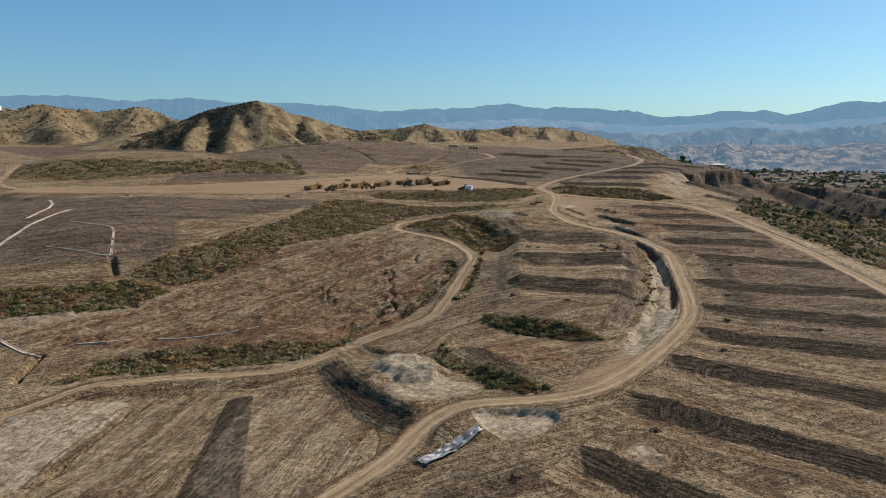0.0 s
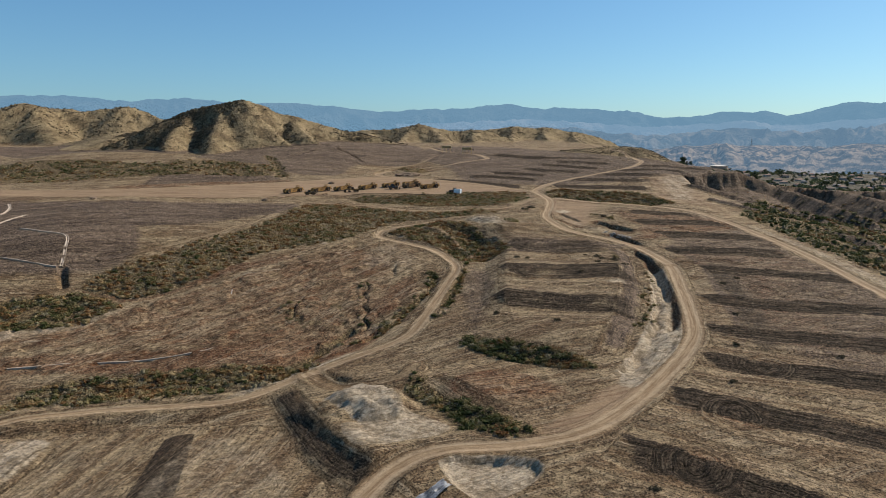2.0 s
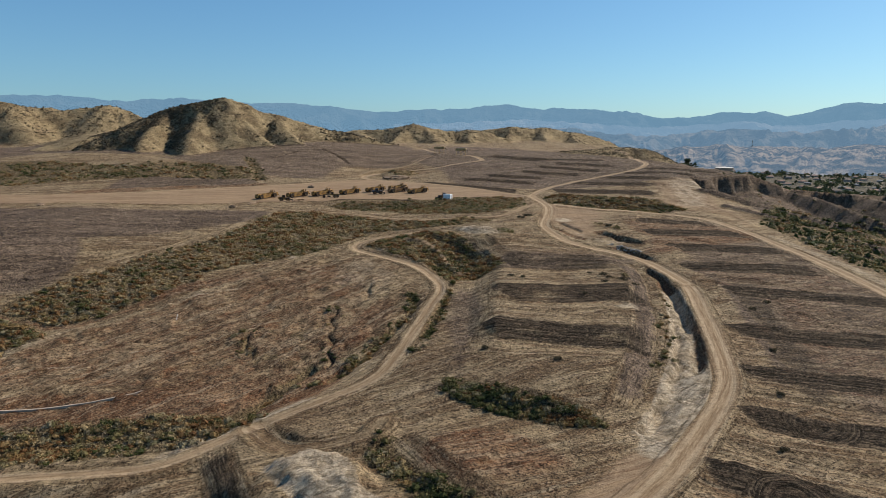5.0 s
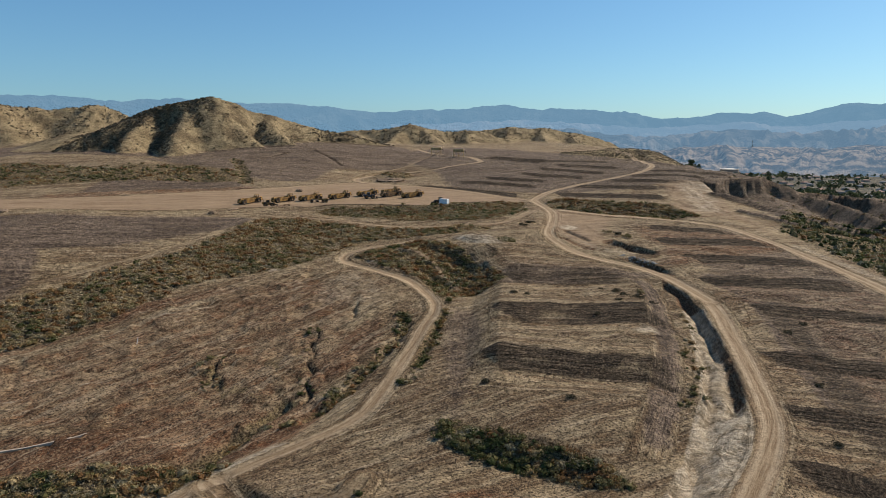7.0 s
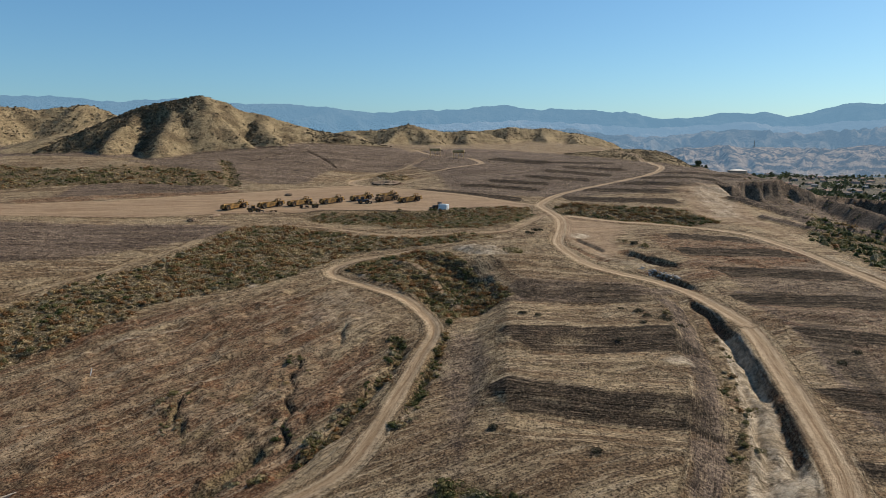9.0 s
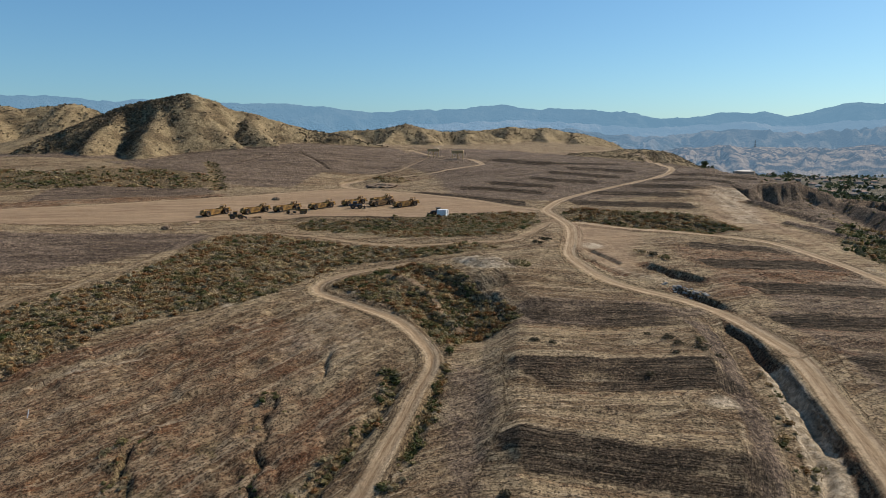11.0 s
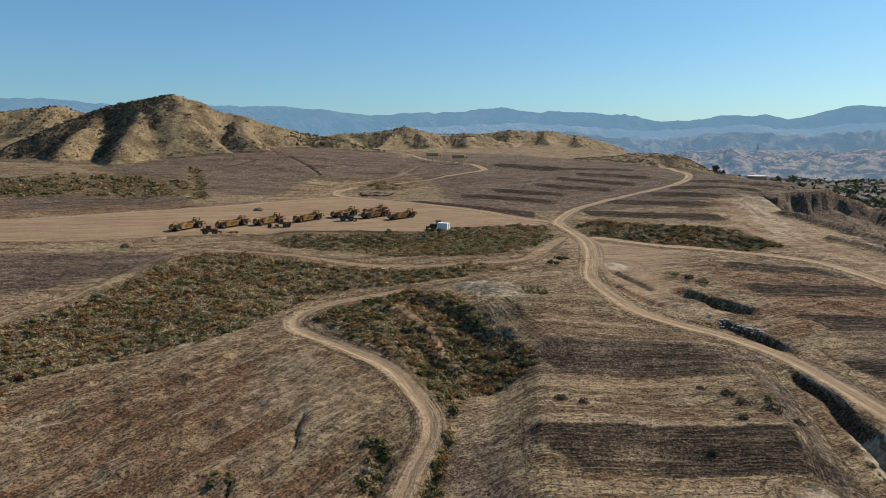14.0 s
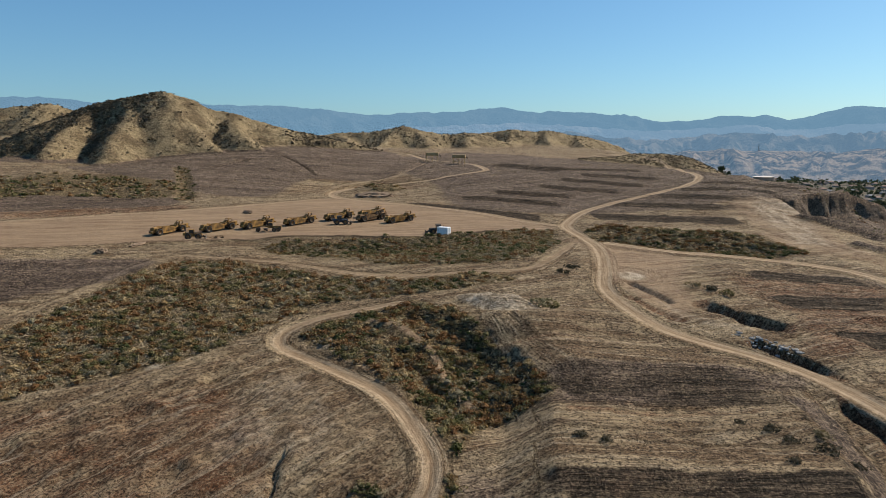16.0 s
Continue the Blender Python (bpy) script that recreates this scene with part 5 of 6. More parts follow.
# hillsides: dense grey scrub on the shaded sides and crests, little on the grass
def hill_scrub(name, x0, x1, y0, y1, count, size, seed):
    r = np.random.default_rng(seed)
    x, y = x0 + r.random(count) * (x1 - x0), y0 + r.random(count) * (y1 - y0)
    m = sample(MASK["scrub"], x, y) > 0.4
    x, y = x[m], y[m]
    z = ground_at(x, y)
    lean = (ground_at(x + 5, y) - z) / 5
    thick = 0.16 + 0.7 * sstep(-200, -228, x) + 0.7 * sstep(-112, -90, x) + 0.5 * sstep(74, 84, z) + 1.5 * np.clip(lean, -0.35, 0.6) + 1.7 * fbm(x / 40, y / 40, 3, 71) + np.where(np.hypot(x - 186, y - 694) < 70, 0.7, 0)
    k = r.random(len(x)) < np.clip(thick, 0.04, 1)
    p = np.stack([x, y, z], -1)[k]
    cloud(name, [dome(7, 0.52, 0.75, 40 + q) for q in range(6)], p, size * (0.6 + 1.2 * r.random(len(p)) ** 3), np.clip(0.38 + 0.22 * r.normal(size=len(p)), 0, 1), HILL_BUSH,
          "dark grey-green scrub dotted over dry grassy hills", "scrub")


hill_scrub("hill_scrub", -320, 0, 545, 800, 80000, 0.8, 501)
hill_scrub("hill_scrub_far", -950, 480, 760, 1500, 90000, 1.05, 502)
hill_scrub("knoll_scrub", 110, 260, 640, 760, 9000, 0.5, 503)

# dry weeds, straw and clods on the graded ground
TUFT = []
for k in range(5):
    r = np.random.default_rng(60 + k)
    a = r.random(7) * 2 * math.pi
    t = np.zeros((7, 3, 3))
    t[:, 0, :2] = r.normal(size=(7, 2)) * 0.35
    t[:, 1, :2] = t[:, 0, :2] + np.stack([np.cos(a), np.sin(a)], -1) * 0.3
    t[:, 2, :2] = t[:, 0, :2] + r.normal(size=(7, 2)) * 0.4
    t[:, 2, 2] = 0.08 + 0.22 * r.random(7)
    TUFT.append(t)


def weeds(name, x0, x1, y0, y1, per, seed, size):
    r = np.random.default_rng(seed)
    n = int((x1 - x0) * (y1 - y0) / per)
    x, y = x0 + r.random(n) * (x1 - x0), y0 + r.random(n) * (y1 - y0)
    clear = np.maximum(np.maximum(sample(MASK["road"], x, y), sample(MASK["bare"], x, y)), 0.8 * sample(MASK["pale"], x, y))
    row = vnoise(sample(FLOW_U, x, y) * 0.9, sample(FLOW_V, x, y) * 0.05, 3)
    ok = (clear < 0.35) & (r.random(n) < 0.2 + 1.4 * np.clip(row - 0.35, 0, 1) + 0.5 * sample(MASK["mulch"], x, y))
    x, y = x[ok], y[ok]
    p = np.stack([x, y, ground_at(x, y)], -1)
    dark = sample(MASK["mulch"], x, y)
    t = np.clip(0.45 - 0.35 * dark + 0.25 * r.normal(size=len(x)), 0, 1)
    cloud(name, TUFT, p, size * (0.5 + r.random(len(p))), t, WEED, "dry weeds and straw lying on graded soil", "weeds")


def straw(name, poly, per, seed, size):
    p = scatter(poly, per, seed)
    r = np.random.default_rng(seed)
    cloud(name, TUFT, p, size * (0.5 + r.random(len(p))), np.clip(0.85 + 0.15 * r.normal(size=len(p)), 0, 1), WEED, "pale dry grass between low shrubs", "dry grass")


straw("dry_grass_slope", BRUSH_SLOPE, 0.45, 301, 1.15)
straw("dry_grass_bank", BRUSH_BANK, 0.35, 302, 1.15)
straw("dry_grass_ravine", BRUSH_RAVINE, 2.0, 305, 0.9)
straw("dry_grass_track", BRUSH_LOW, 0.9, 303, 1.1)
straw("dry_grass_east", BRUSH_EAST, 1.2, 304, 1.0)
weeds("dry_weeds", -125, 160, 98, 262, 0.9, 201, 0.4)
weeds("dry_weeds_upper", -150, 165, 262, 420, 1.8, 202, 0.5)
weeds("dry_weeds_north", -260, 215, 420, 660, 5.0, 203, 1.0)

# single bushes on the terraces
for k, (bx, by, bs, bt) in enumerate([(42, 126, 1.5, 0.1), (13, 112, 1.6, 0.1), (73, 168, 1.3, 0.12), (104, 179, 1.5, 0.15), (92, 212, 1.4, 0.15), (82, 188, 1.4, 0.1), (100, 241, 1.5, 0.12), (107, 247, 1.5, 0.12),
                                      (23, 218, 1.6, 0.2), (55, 253, 1.3, 0.2), (39, 206, 1.4, 0.2), (63, 261, 1.5, 0.15), (65, 271, 1.7, 0.15), (66.5, 267.5, 1.5, 0.2), (71, 268, 1.9, 0.55),
                                      (70, 264, 2.0, 0.2), (72, 261, 1.7, 0.1), (61, 274, 1.2, 0.1), (38, 268, 1.5, 0.2), (35, 269, 1.4, 0.2), (-48, 297, 1.9, 0.62), (83, 340, 2.6, 0.15), (86, 337, 2.2, 0.3),
                                      (80, 344, 2.0, 0.5), (37, 326, 2.6, 0.4), (40, 324, 2.2, 0.3), (-44, 241, 1.9, 0.3), (-46, 238, 1.6, 0.4), (47, 352, 2.2, 0.1), (51, 358, 2.4, 0.05)]):
    p = np.array([[bx, by, float(ground_at(np.array([bx]), np.array([by]))[0])]])
    ob = cloud("bush", [dome(130, 0.15, 0.5 if bt < 0.3 else 0.7, 300 + k)], p, np.array([bs * 0.8]), np.array([bt]), DRY_BUSH if bt < 0.3 or bt > 0.5 else SCRUB, "low dark bush on a bare graded terrace" if bt < 0.3 else "dry yellowish bush on graded soil", "bush", kind="thing")
    ob["group"] = "bushes on the terraces"


# ---- earthmovers ----
def wheel(parent, x, y, r, w, name="wheel"):
    bm = bmesh.new()
    h = w / 2
    lathe(bm, [(-h * 0.75, r * 0.52), (-h, r * 0.62), (-h, r * 0.88), (-h * 0.7, r), (h * 0.7, r), (h, r * 0.88), (h, r * 0.62), (h * 0.75, r * 0.52)], x, y, r, 20)
    for k in range(20):
        a = 2 * math.pi * k / 20
        c, s = math.cos(a), math.sin(a)
        m = Matrix.Translation((x + c * r * 1.0, y + (h * 0.35 if k % 2 else -h * 0.35), r + s * r * 1.0)) @ Matrix.Rotation(-a, 4, "Y")
        bmesh.ops.create_cube(bm, size=1.0, matrix=m @ Matrix.Diagonal((r * 0.09, h * 1.1, r * 0.13, 1)))
    tyre = part(name, bm, RUBBER, parent, "large dusty black tyre")
    bm = bmesh.new()
    lathe(bm, [(-h * 0.55, 0.001), (-h * 0.55, r * 0.2), (-h * 0.3, r * 0.3), (-h * 0.72, r * 0.54), (h * 0.72, r * 0.54), (h * 0.3, r * 0.3), (h * 0.55, r * 0.2), (h * 0.55, 0.001)], x, y, r, 14)
    part("rim", bm, YELLOW_DULL, tyre, "dull yellow steel rim")
    return tyre


def cab(parent, x0, x1, y0, y1, z0, z1, mat, open_sides=True):
    bm = bmesh.new()
    for px in (x0 + 0.07, x1 - 0.07):
        for py in (y0 + 0.07, y1 - 0.07):
            box(bm, px - 0.07, px + 0.07, py - 0.07, py + 0.07, z0, z1 - 0.14)
    box(bm, x0 - 0.12, x1 + 0.15, y0 - 0.1, y1 + 0.1, z1 - 0.16, z1, 0.04)
    box(bm, x0, x1, y0, y1, z0, z0 + (z1 - z0) * 0.34, 0.03)
    c = part("cab", bm, mat, parent)
    if not open_sides:
        bm = bmesh.new()
        box(bm, x0 + 0.05, x1 - 0.05, y0 + 0.05, y1 - 0.05, z0 + (z1 - z0) * 0.34, z1 - 0.17)
        part("window", bm, GLASS, c, "dusty dark cab glass")
    else:
        bm = bmesh.new()
        box(bm, x0 + 0.3, x1 - 0.5, -0.28, 0.28, z0 + 0.3, z0 + 0.95, 0.05)
        part("seat", bm, STEEL, c, "black operator seat")
    return c


def scraper(name, paint_mat, label):
    """A wheel tractor-scraper: x forward, rear axle over the origin."""
    root = new(name)
    tagged(root, label, "earthmover", group="parked earthmovers")
    for y in (-1.35, 1.35):
        wheel(root, 0.0, y, 1.12, 0.95, "rear_wheel")
        wheel(root, 9.0, y, 1.12, 0.95, "front_wheel")
    bm = bmesh.new()
    side = [(1.25, 0.55), (5.5, 0.55), (5.9, 0.9), (5.9, 2.1), (5.2, 2.35), (2.4, 2.45), (1.3, 2.75), (0.9, 2.2)]
    prism(bm, side, 1.45, 1.6)
    prism(bm, side, -1.6, -1.45)
    box(bm, 1.2, 5.5, -1.45, 1.45, 0.5, 0.66)
    prism(bm, [(1.15, 0.66), (1.6, 0.66), (1.3, 2.3), (0.95, 2.3)], -1.45, 1.45)
    part("bowl", bm, paint_mat, root, "scuffed steel scraper bowl")
    bm = bmesh.new()
    prism(bm, [(5.45, 0.5), (6.0, 0.62), (6.35, 1.2), (6.2, 1.9), (6.05, 1.9), (6.15, 1.25), (5.85, 0.8), (5.45, 0.66)], -1.4, 1.4)
    part("apron", bm, YELLOW_DULL, root)
    bm = bmesh.new()
    for y in (-1.78, 1.66):
        prism(bm, [(2.6, 1.3), (6.4, 1.75), (6.9, 2.1), (6.9, 2.5), (6.2, 2.2), (2.6, 1.65)], y, y + 0.14)
    tube(bm, (6.75, -1.75, 2.25), (6.75, 1.75, 2.25), 0.26, seg=10)
    prism(bm, [(6.6, 2.1), (7.0, 2.1), (7.7, 2.75), (8.35, 2.7), (8.6, 2.0), (8.6, 1.3), (9.0, 1.3), (9.0, 2.2), (8.6, 3.1), (7.5, 3.2), (6.6, 2.5)], -0.3, 0.3)
    part("gooseneck", bm, paint_mat, root)
    bm = bmesh.new()
    box(bm, -1.7, 1.0, -0.75, 0.75, 0.95, 2.0, 0.08)
    box(bm, -1.5, 0.3, -0.68, 0.68, 2.0, 2.65, 0.1, 0.9)
    box(bm, -2.35, -1.7, -0.9, 0.9, 0.8, 1.6, 0.08)
    part("rear_engine", bm, paint_mat, root)
    bm = bmesh.new()
    for y in (-1.9, 0.85):
        prism(bm, [(-1.3, 1.5), (-0.9, 2.28), (0.0, 2.5), (0.9, 2.28), (0.9, 2.36), (0.0, 2.6), (-1.0, 2.36), (-1.4, 1.5)], y, y + 1.05)
    part("fender", bm, paint_mat, root)
    bm = bmesh.new()
    box(bm, 8.0, 11.9, -0.7, 0.7, 0.85, 1.55, 0.06)
    box(bm, 9.6, 11.95, -0.72, 0.72, 1.5, 2.5, 0.12, 0.94)
    box(bm, 11.9, 12.2, -1.15, 1.15, 0.9, 1.35, 0.05)
    for y in (-1.9, 0.85):
        prism(bm, [(7.8, 1.9), (8.2, 2.35), (9.8, 2.35), (10.3, 1.9), (10.4, 1.95), (9.85, 2.44), (8.15, 2.44), (7.7, 1.95)], y, y + 1.05)
    part("tractor_body", bm, paint_mat, root)
    bm = bmesh.new()
    box(bm, 11.9, 11.99, -0.6, 0.6, 1.55, 2.35)
    part("grille", bm, STEEL, root, "dark radiator grille")
    bm = bmesh.new()
    tube(bm, (10.6, 0.35, 2.45), (10.6, 0.35, 3.35), 0.09)
    part("exhaust_pipe", bm, STEEL, root)
    bm = bmesh.new()
    tube(bm, (-0.6, 0.3, 2.6), (-0.6, 0.3, 3.2), 0.08)
    part("exhaust_pipe", bm, STEEL, root)
    cab(root, 8.2, 9.55, -0.75, 0.75, 1.6, 3.75, paint_mat)
    return root


def grader(name, mat, label):
    """A motor grader: x forward, tandem axles near the origin."""
    root = new(name)
    tagged(root, label, "road grader", group="parked earthmovers")
    for y in (-1.0, 1.0):
        for x in (-0.75, 0.75):
            wheel(root, x, y, 0.68, 0.42, "rear_wheel")
        wheel(root, 6.1, y, 0.68, 0.42, "front_wheel")
    bm = bmesh.new()
    box(bm, -1.7, 1.2, -0.55, 0.55, 0.9, 1.95, 0.1)
    prism(bm, [(1.2, 1.1), (2.6, 1.2), (4.2, 1.9), (6.3, 1.55), (6.7, 0.8), (6.9, 0.8), (6.6, 1.8), (4.2, 2.2), (2.4, 1.6), (1.2, 1.5)], -0.17, 0.17)
    box(bm, 6.0, 6.2, -0.9, 0.9, 0.6, 0.8)
    part("frame", bm, mat, root)
    bm = bmesh.new()
    m = Matrix.Translation((3.6, 0, 0.55)) @ Matrix.Rotation(radians(25), 4, "Z")
    bmesh.ops.create_cube(bm, size=1.0, matrix=m @ Matrix.Diagonal((0.12, 3.8, 0.62, 1)))
    bmesh.ops.create_cone(bm, cap_ends=True, segments=16, radius1=0.8, radius2=0.8, depth=0.15, matrix=Matrix.Translation((3.6, 0, 0.98)))
    part("blade", bm, STEEL, root, "worn steel blade")
    cab(root, 1.2, 2.5, -0.6, 0.6, 1.5, 3.1, mat, False)
    bm = bmesh.new()
    tube(bm, (-0.6, 0.2, 1.9), (-0.6, 0.2, 2.7), 0.07)
    part("exhaust_pipe", bm, STEEL, root)
    return root


def tractor(name, mat, label, blade=True):
    """A wheeled tractor with a front blade: x forward."""
    root = new(name)
    tagged(root, label, "tractor", group="parked earthmovers")
    for y in (-1.05, 1.05):
        wheel(root, 0.0, y, 0.95, 0.62, "rear_wheel")
        wheel(root, 3.1, y, 0.95, 0.62, "front_wheel")
    bm = bmesh.new()
    box(bm, -1.1, 4.3, -0.5, 0.5, 0.8, 1.35, 0.05)
    box(bm, -1.6, 0.2, -0.85, 0.85, 1.3, 2.15, 0.1, 0.95)
    box(bm, 1.9, 4.2, -0.6, 0.6, 1.3, 1.95, 0.08)
    part("body", bm, mat, root)
    cab(root, 0.3, 1.8, -0.75, 0.75, 1.35, 3.2, mat, False)
    bm = bmesh.new()
    for y in (-0.8, 0.6):
        prism(bm, [(3.4, 1.2), (5.2, 0.45), (5.2, 0.75), (3.6, 1.55)], y, y + 0.2)
    if blade:
        prism(bm, [(5.1, 0.1), (5.5, 0.15), (5.3, 0.55), (5.45, 1.15), (5.25, 1.15), (5.1, 0.6)], -1.6, 1.6)
    part("blade", bm, STEEL, root, "worn steel front blade")
    bm = bmesh.new()
    tube(bm, (-0.8, 0.3, 2.1), (-0.8, 0.3, 2.9), 0.07)
    part("exhaust_pipe", bm, STEEL, root)
    return root


def harrow(name, label):
    root = new(name)
    tagged(root, label, "disc harrow", group="parked earthmovers")
    bm = bmesh.new()
    for y in (-1.3, 1.3):
        box(bm, -1.6, 1.6, y - 0.08, y + 0.08, 0.75, 0.93)
    for x in (-1.4, 0.0, 1.4):
        box(bm, x - 0.08, x + 0.08, -1.5, 1.5, 0.78, 0.96)
    tube(bm, (1.5, 0, 0.8), (3.2, 0, 0.45), 0.09)
    part("frame", bm, YELLOW_DULL, root)
    for x in (-1.0, 1.0):
        for k in range(9):
            bm = bmesh.new()
            lathe(bm, [(-0.06, 0.06), (0.0, 0.38), (0.03, 0.38), (0.05, 0.06)], x, -1.4 + k * 0.35, 0.38, 12)
            part("disc", bm, STEEL, root, "rusty steel disc")
    return root


def pad_pose(x, y, turn, tilt=0.0):
    z = float(ground_at(np.array([x]), np.array([y]))[0])
    return pose(x, y, z - 0.03, 0, tilt, turn)


first = scraper("scraper", YELLOW, "dusty yellow wheel scraper parked on bare tan earth")
first.matrix_basis = pad_pose(-78.7, 392.6, 58, -2)
for x, y, a in ((-64.8, 399.5, 52), (-53.3, 407.0, 54), (-40.2, 415.6, 50), (-27.5, 427.2, 50), (-15.6, 436.0, 52), (-4.4, 425.2, 42)):
    copy_thing(first, pad_pose(x, y, a, -2))
dark = scraper("scraper", YELLOW_DULL, "dull brown wheel scraper parked among yellow ones")
dark.matrix_basis = pad_pose(-15.2, 427.2, 46, -2)
t1 = tractor("tractor", YELLOW, "yellow wheel tractor with a front blade on bare earth")
t1.matrix_basis = pad_pose(-66.6, 387.3, 12)
t2 = tractor("tractor", BLUE_DARK, "dark blue wheel tractor parked beside scrapers")
t2.matrix_basis = pad_pose(-23.8, 419.6, 14)
t3 = tractor("tractor", STEEL, "black wheel tractor with a blade behind a white container")
t3.matrix_basis = pad_pose(14.6, 402.0, 196)
g1 = grader("grader", YELLOW, "yellow motor grader parked in front of scrapers")
g1.matrix_basis = pad_pose(-42.2, 403.5, 188)
h1 = harrow("disc_harrow", "rusty disc harrow on bare earth behind a tractor")
h1.matrix_basis = pad_pose(-57.2, 388.2, 190)


def container():
    root = new("storage_container")
    tagged(root, "white ribbed steel storage container on bare earth", "container")
    bm = bmesh.new()
    box(bm, -2.0, 2.0, -1.2, 1.2, 0.15, 2.7, 0.04)
    part("body", bm, WHITE, root)
    for k in range(11):
        for s in (-1, 1):
            bm = bmesh.new()
            x = -1.75 + k * 0.35
            box(bm, x - 0.08, x + 0.08, s * 1.2 - 0.035, s * 1.2 + 0.035, 0.3, 2.55)
            part("rib", bm, WHITE, root)
    for y in (-0.6, 0.6):
        bm = bmesh.new()
        box(bm, 2.0, 2.05, y - 0.55, y + 0.55, 0.3, 2.55, 0.01)
        door = part("door", bm, WHITE, root)
        bm = bmesh.new()
        tube(bm, (2.08, y * 0.5, 0.35), (2.08, y * 0.5, 2.5), 0.03)
        part("lock_rod", bm, STEEL, door)
    for x in (-1.8, 1.8):
        bm = bmesh.new()
        box(bm, x - 0.15, x + 0.15, -1.2, 1.2, 0.0, 0.15)
        part("skid", bm, STEEL, root)
    return root


container().matrix_basis = pad_pose(15.4, 397.6, -28)

# ---- water filling stands ----
WOODY = plain("weathered_ochre_steel", (0.34, 0.22, 0.10), (0.56, 0.39, 0.19), 0.6, 0.7)


def water_stand():
    root = new("water_stand")
    tagged(root, "ochre steel water tank raised on thin legs beside a road", "water tank", group="water stands")
    bm = bmesh.new()
    box(bm, -4.6, 4.6, -1.25, 1.25, 4.1, 6.4, 0.35)
    part("tank", bm, WOODY, root)
    for k in range(7):
        bm = bmesh.new()
        x = -4.2 + k * 1.4
        box(bm, x - 0.05, x + 0.05, -1.33, 1.33, 4.15, 6.35)
        part("band", bm, YELLOW_DULL, root)
    for x in (-4.0, 0.0, 4.0):
        for y in (-1.1, 1.1):
            bm = bmesh.new()
            tube(bm, (x, y, -0.3), (x, y, 4.15), 0.13)
            part("leg", bm, WOODY, root)
    for y in (-1.1, 1.1):
        for x in (-4.0, 0.0):
            bm = bmesh.new()
            tube(bm, (x, y, 0.3), (x + 4.0, y, 4.0), 0.06)
            part("brace", bm, WOODY, root)
    bm = bmesh.new()
    tube(bm, (4.5, 0, 4.6), (6.0, 0, 4.6), 0.16)
    tube(bm, (6.0, 0, 4.7), (6.0, 0, 3.2), 0.16)
    part("spout", bm, STEEL, root)
    return root


ws = water_stand()
ws.matrix_basis = pad_pose(29, 640, -14)
copy_thing(ws, pad_pose(10.5, 655, -4))


# ---- concrete drains, pipe, liner, rubble ----
def ribbon(name, nodes, half, mat, label, category, lift=0.12, dip=0.0, kind="thing"):
    """A strip that follows the ground along a line, with a lip on both sides."""
    p = smooth_line([(x, y) for x, y in nodes], 10)
    d = np.gradient(p, axis=0)
    d /= np.linalg.norm(d, axis=1)[:, None] + 1e-9
    nrm = np.stack([-d[:, 1], d[:, 0]], -1)
    bm = bmesh.new()
    rows = []
    prof = [(-1.0, -0.5), (-1.0, 0.10), (-0.8, 0.10), (-0.25, -dip), (0.25, -dip), (0.8, 0.10), (1.0, 0.10), (1.0, -0.5)]
    level = np.convolve(np.pad(ground_at(p[:, 0], p[:, 1]), 3, "edge"), np.ones(7) / 7, "valid") + lift
    for q, nv, zc in zip(p, nrm, level):
        rows.append([bm.verts.new((q[0] + nv[0] * o * half, q[1] + nv[1] * o * half, zc + h)) for o, h in prof])
    for a, b in zip(rows[:-1], rows[1:]):
        for i in range(len(prof) - 1):
            bm.faces.new((a[i], b[i], b[i + 1], a[i + 1]))
    return tagged(part(name, bm, mat), label, category, kind=kind)


for nodes, half in (([(-176, 258), (-175.5, 275), (-175, 290), (-173, 312)], 0.6), ([(-160, 286), (-150, 283), (-139, 280), (-134, 270), (-131, 261)], 0.5), ([(-157, 262), (-145, 260.5), (-132, 260)], 0.45),
                    ([(-205, 350), (-195, 335), (-190, 325), (-186, 312), (-184, 296)], 0.6), ([(-146, 205), (-136, 199), (-124, 191.5), (-119, 191)], 0.6)):
    tagged(ribbon("concrete_drain", nodes, half, CONCRETE, "pale concrete drainage ditch across graded soil", "drain", 0.12, 0.05), group="drains")
ribbon("pipe", [(-112, 198), (-86, 203), (-66, 208), (-60, 211)], 0.24, CONCRETE, "pale half-buried pipe lying along a reddish slope", "pipe", 0.10, -0.12)

bm = bmesh.new()
ax, ay = np.array([-4.2, 119.4]), np.array([7.6, 130.6])
dv = (ay - ax) / np.linalg.norm(ay - ax)
nv = np.array([-dv[1], dv[0]])
grid = []
for i in range(41):
    row = []
    for j in range(13):
        u, v = i / 40, (j / 12 - 0.5)
        q = ax + (ay - ax) * u + nv * v * (3.4 - 1.0 * u)
        zz = float(ground_at(q[0:1], q[1:2])[0]) + 0.15 + 0.55 * abs(v) + 0.30 * abs(math.sin(v * 11 + 0.9 * math.sin(i * 0.21))) + 0.25 * noise.noise((q[0] * 0.9, q[1] * 0.9, 0))
        row.append(bm.verts.new((q[0], q[1], zz)))
    grid.append(row)
for a, b in zip(grid[:-1], grid[1:]):
    for j in range(12):
        bm.faces.new((a[j], b[j], b[j + 1], a[j + 1]))
tarp = part("plastic_liner", bm, TARP)
tarp.modifiers.new("thick", "SOLIDIFY").thickness = 0.06
tagged(tarp, "crumpled grey-blue plastic liner in a drainage channel", "liner")


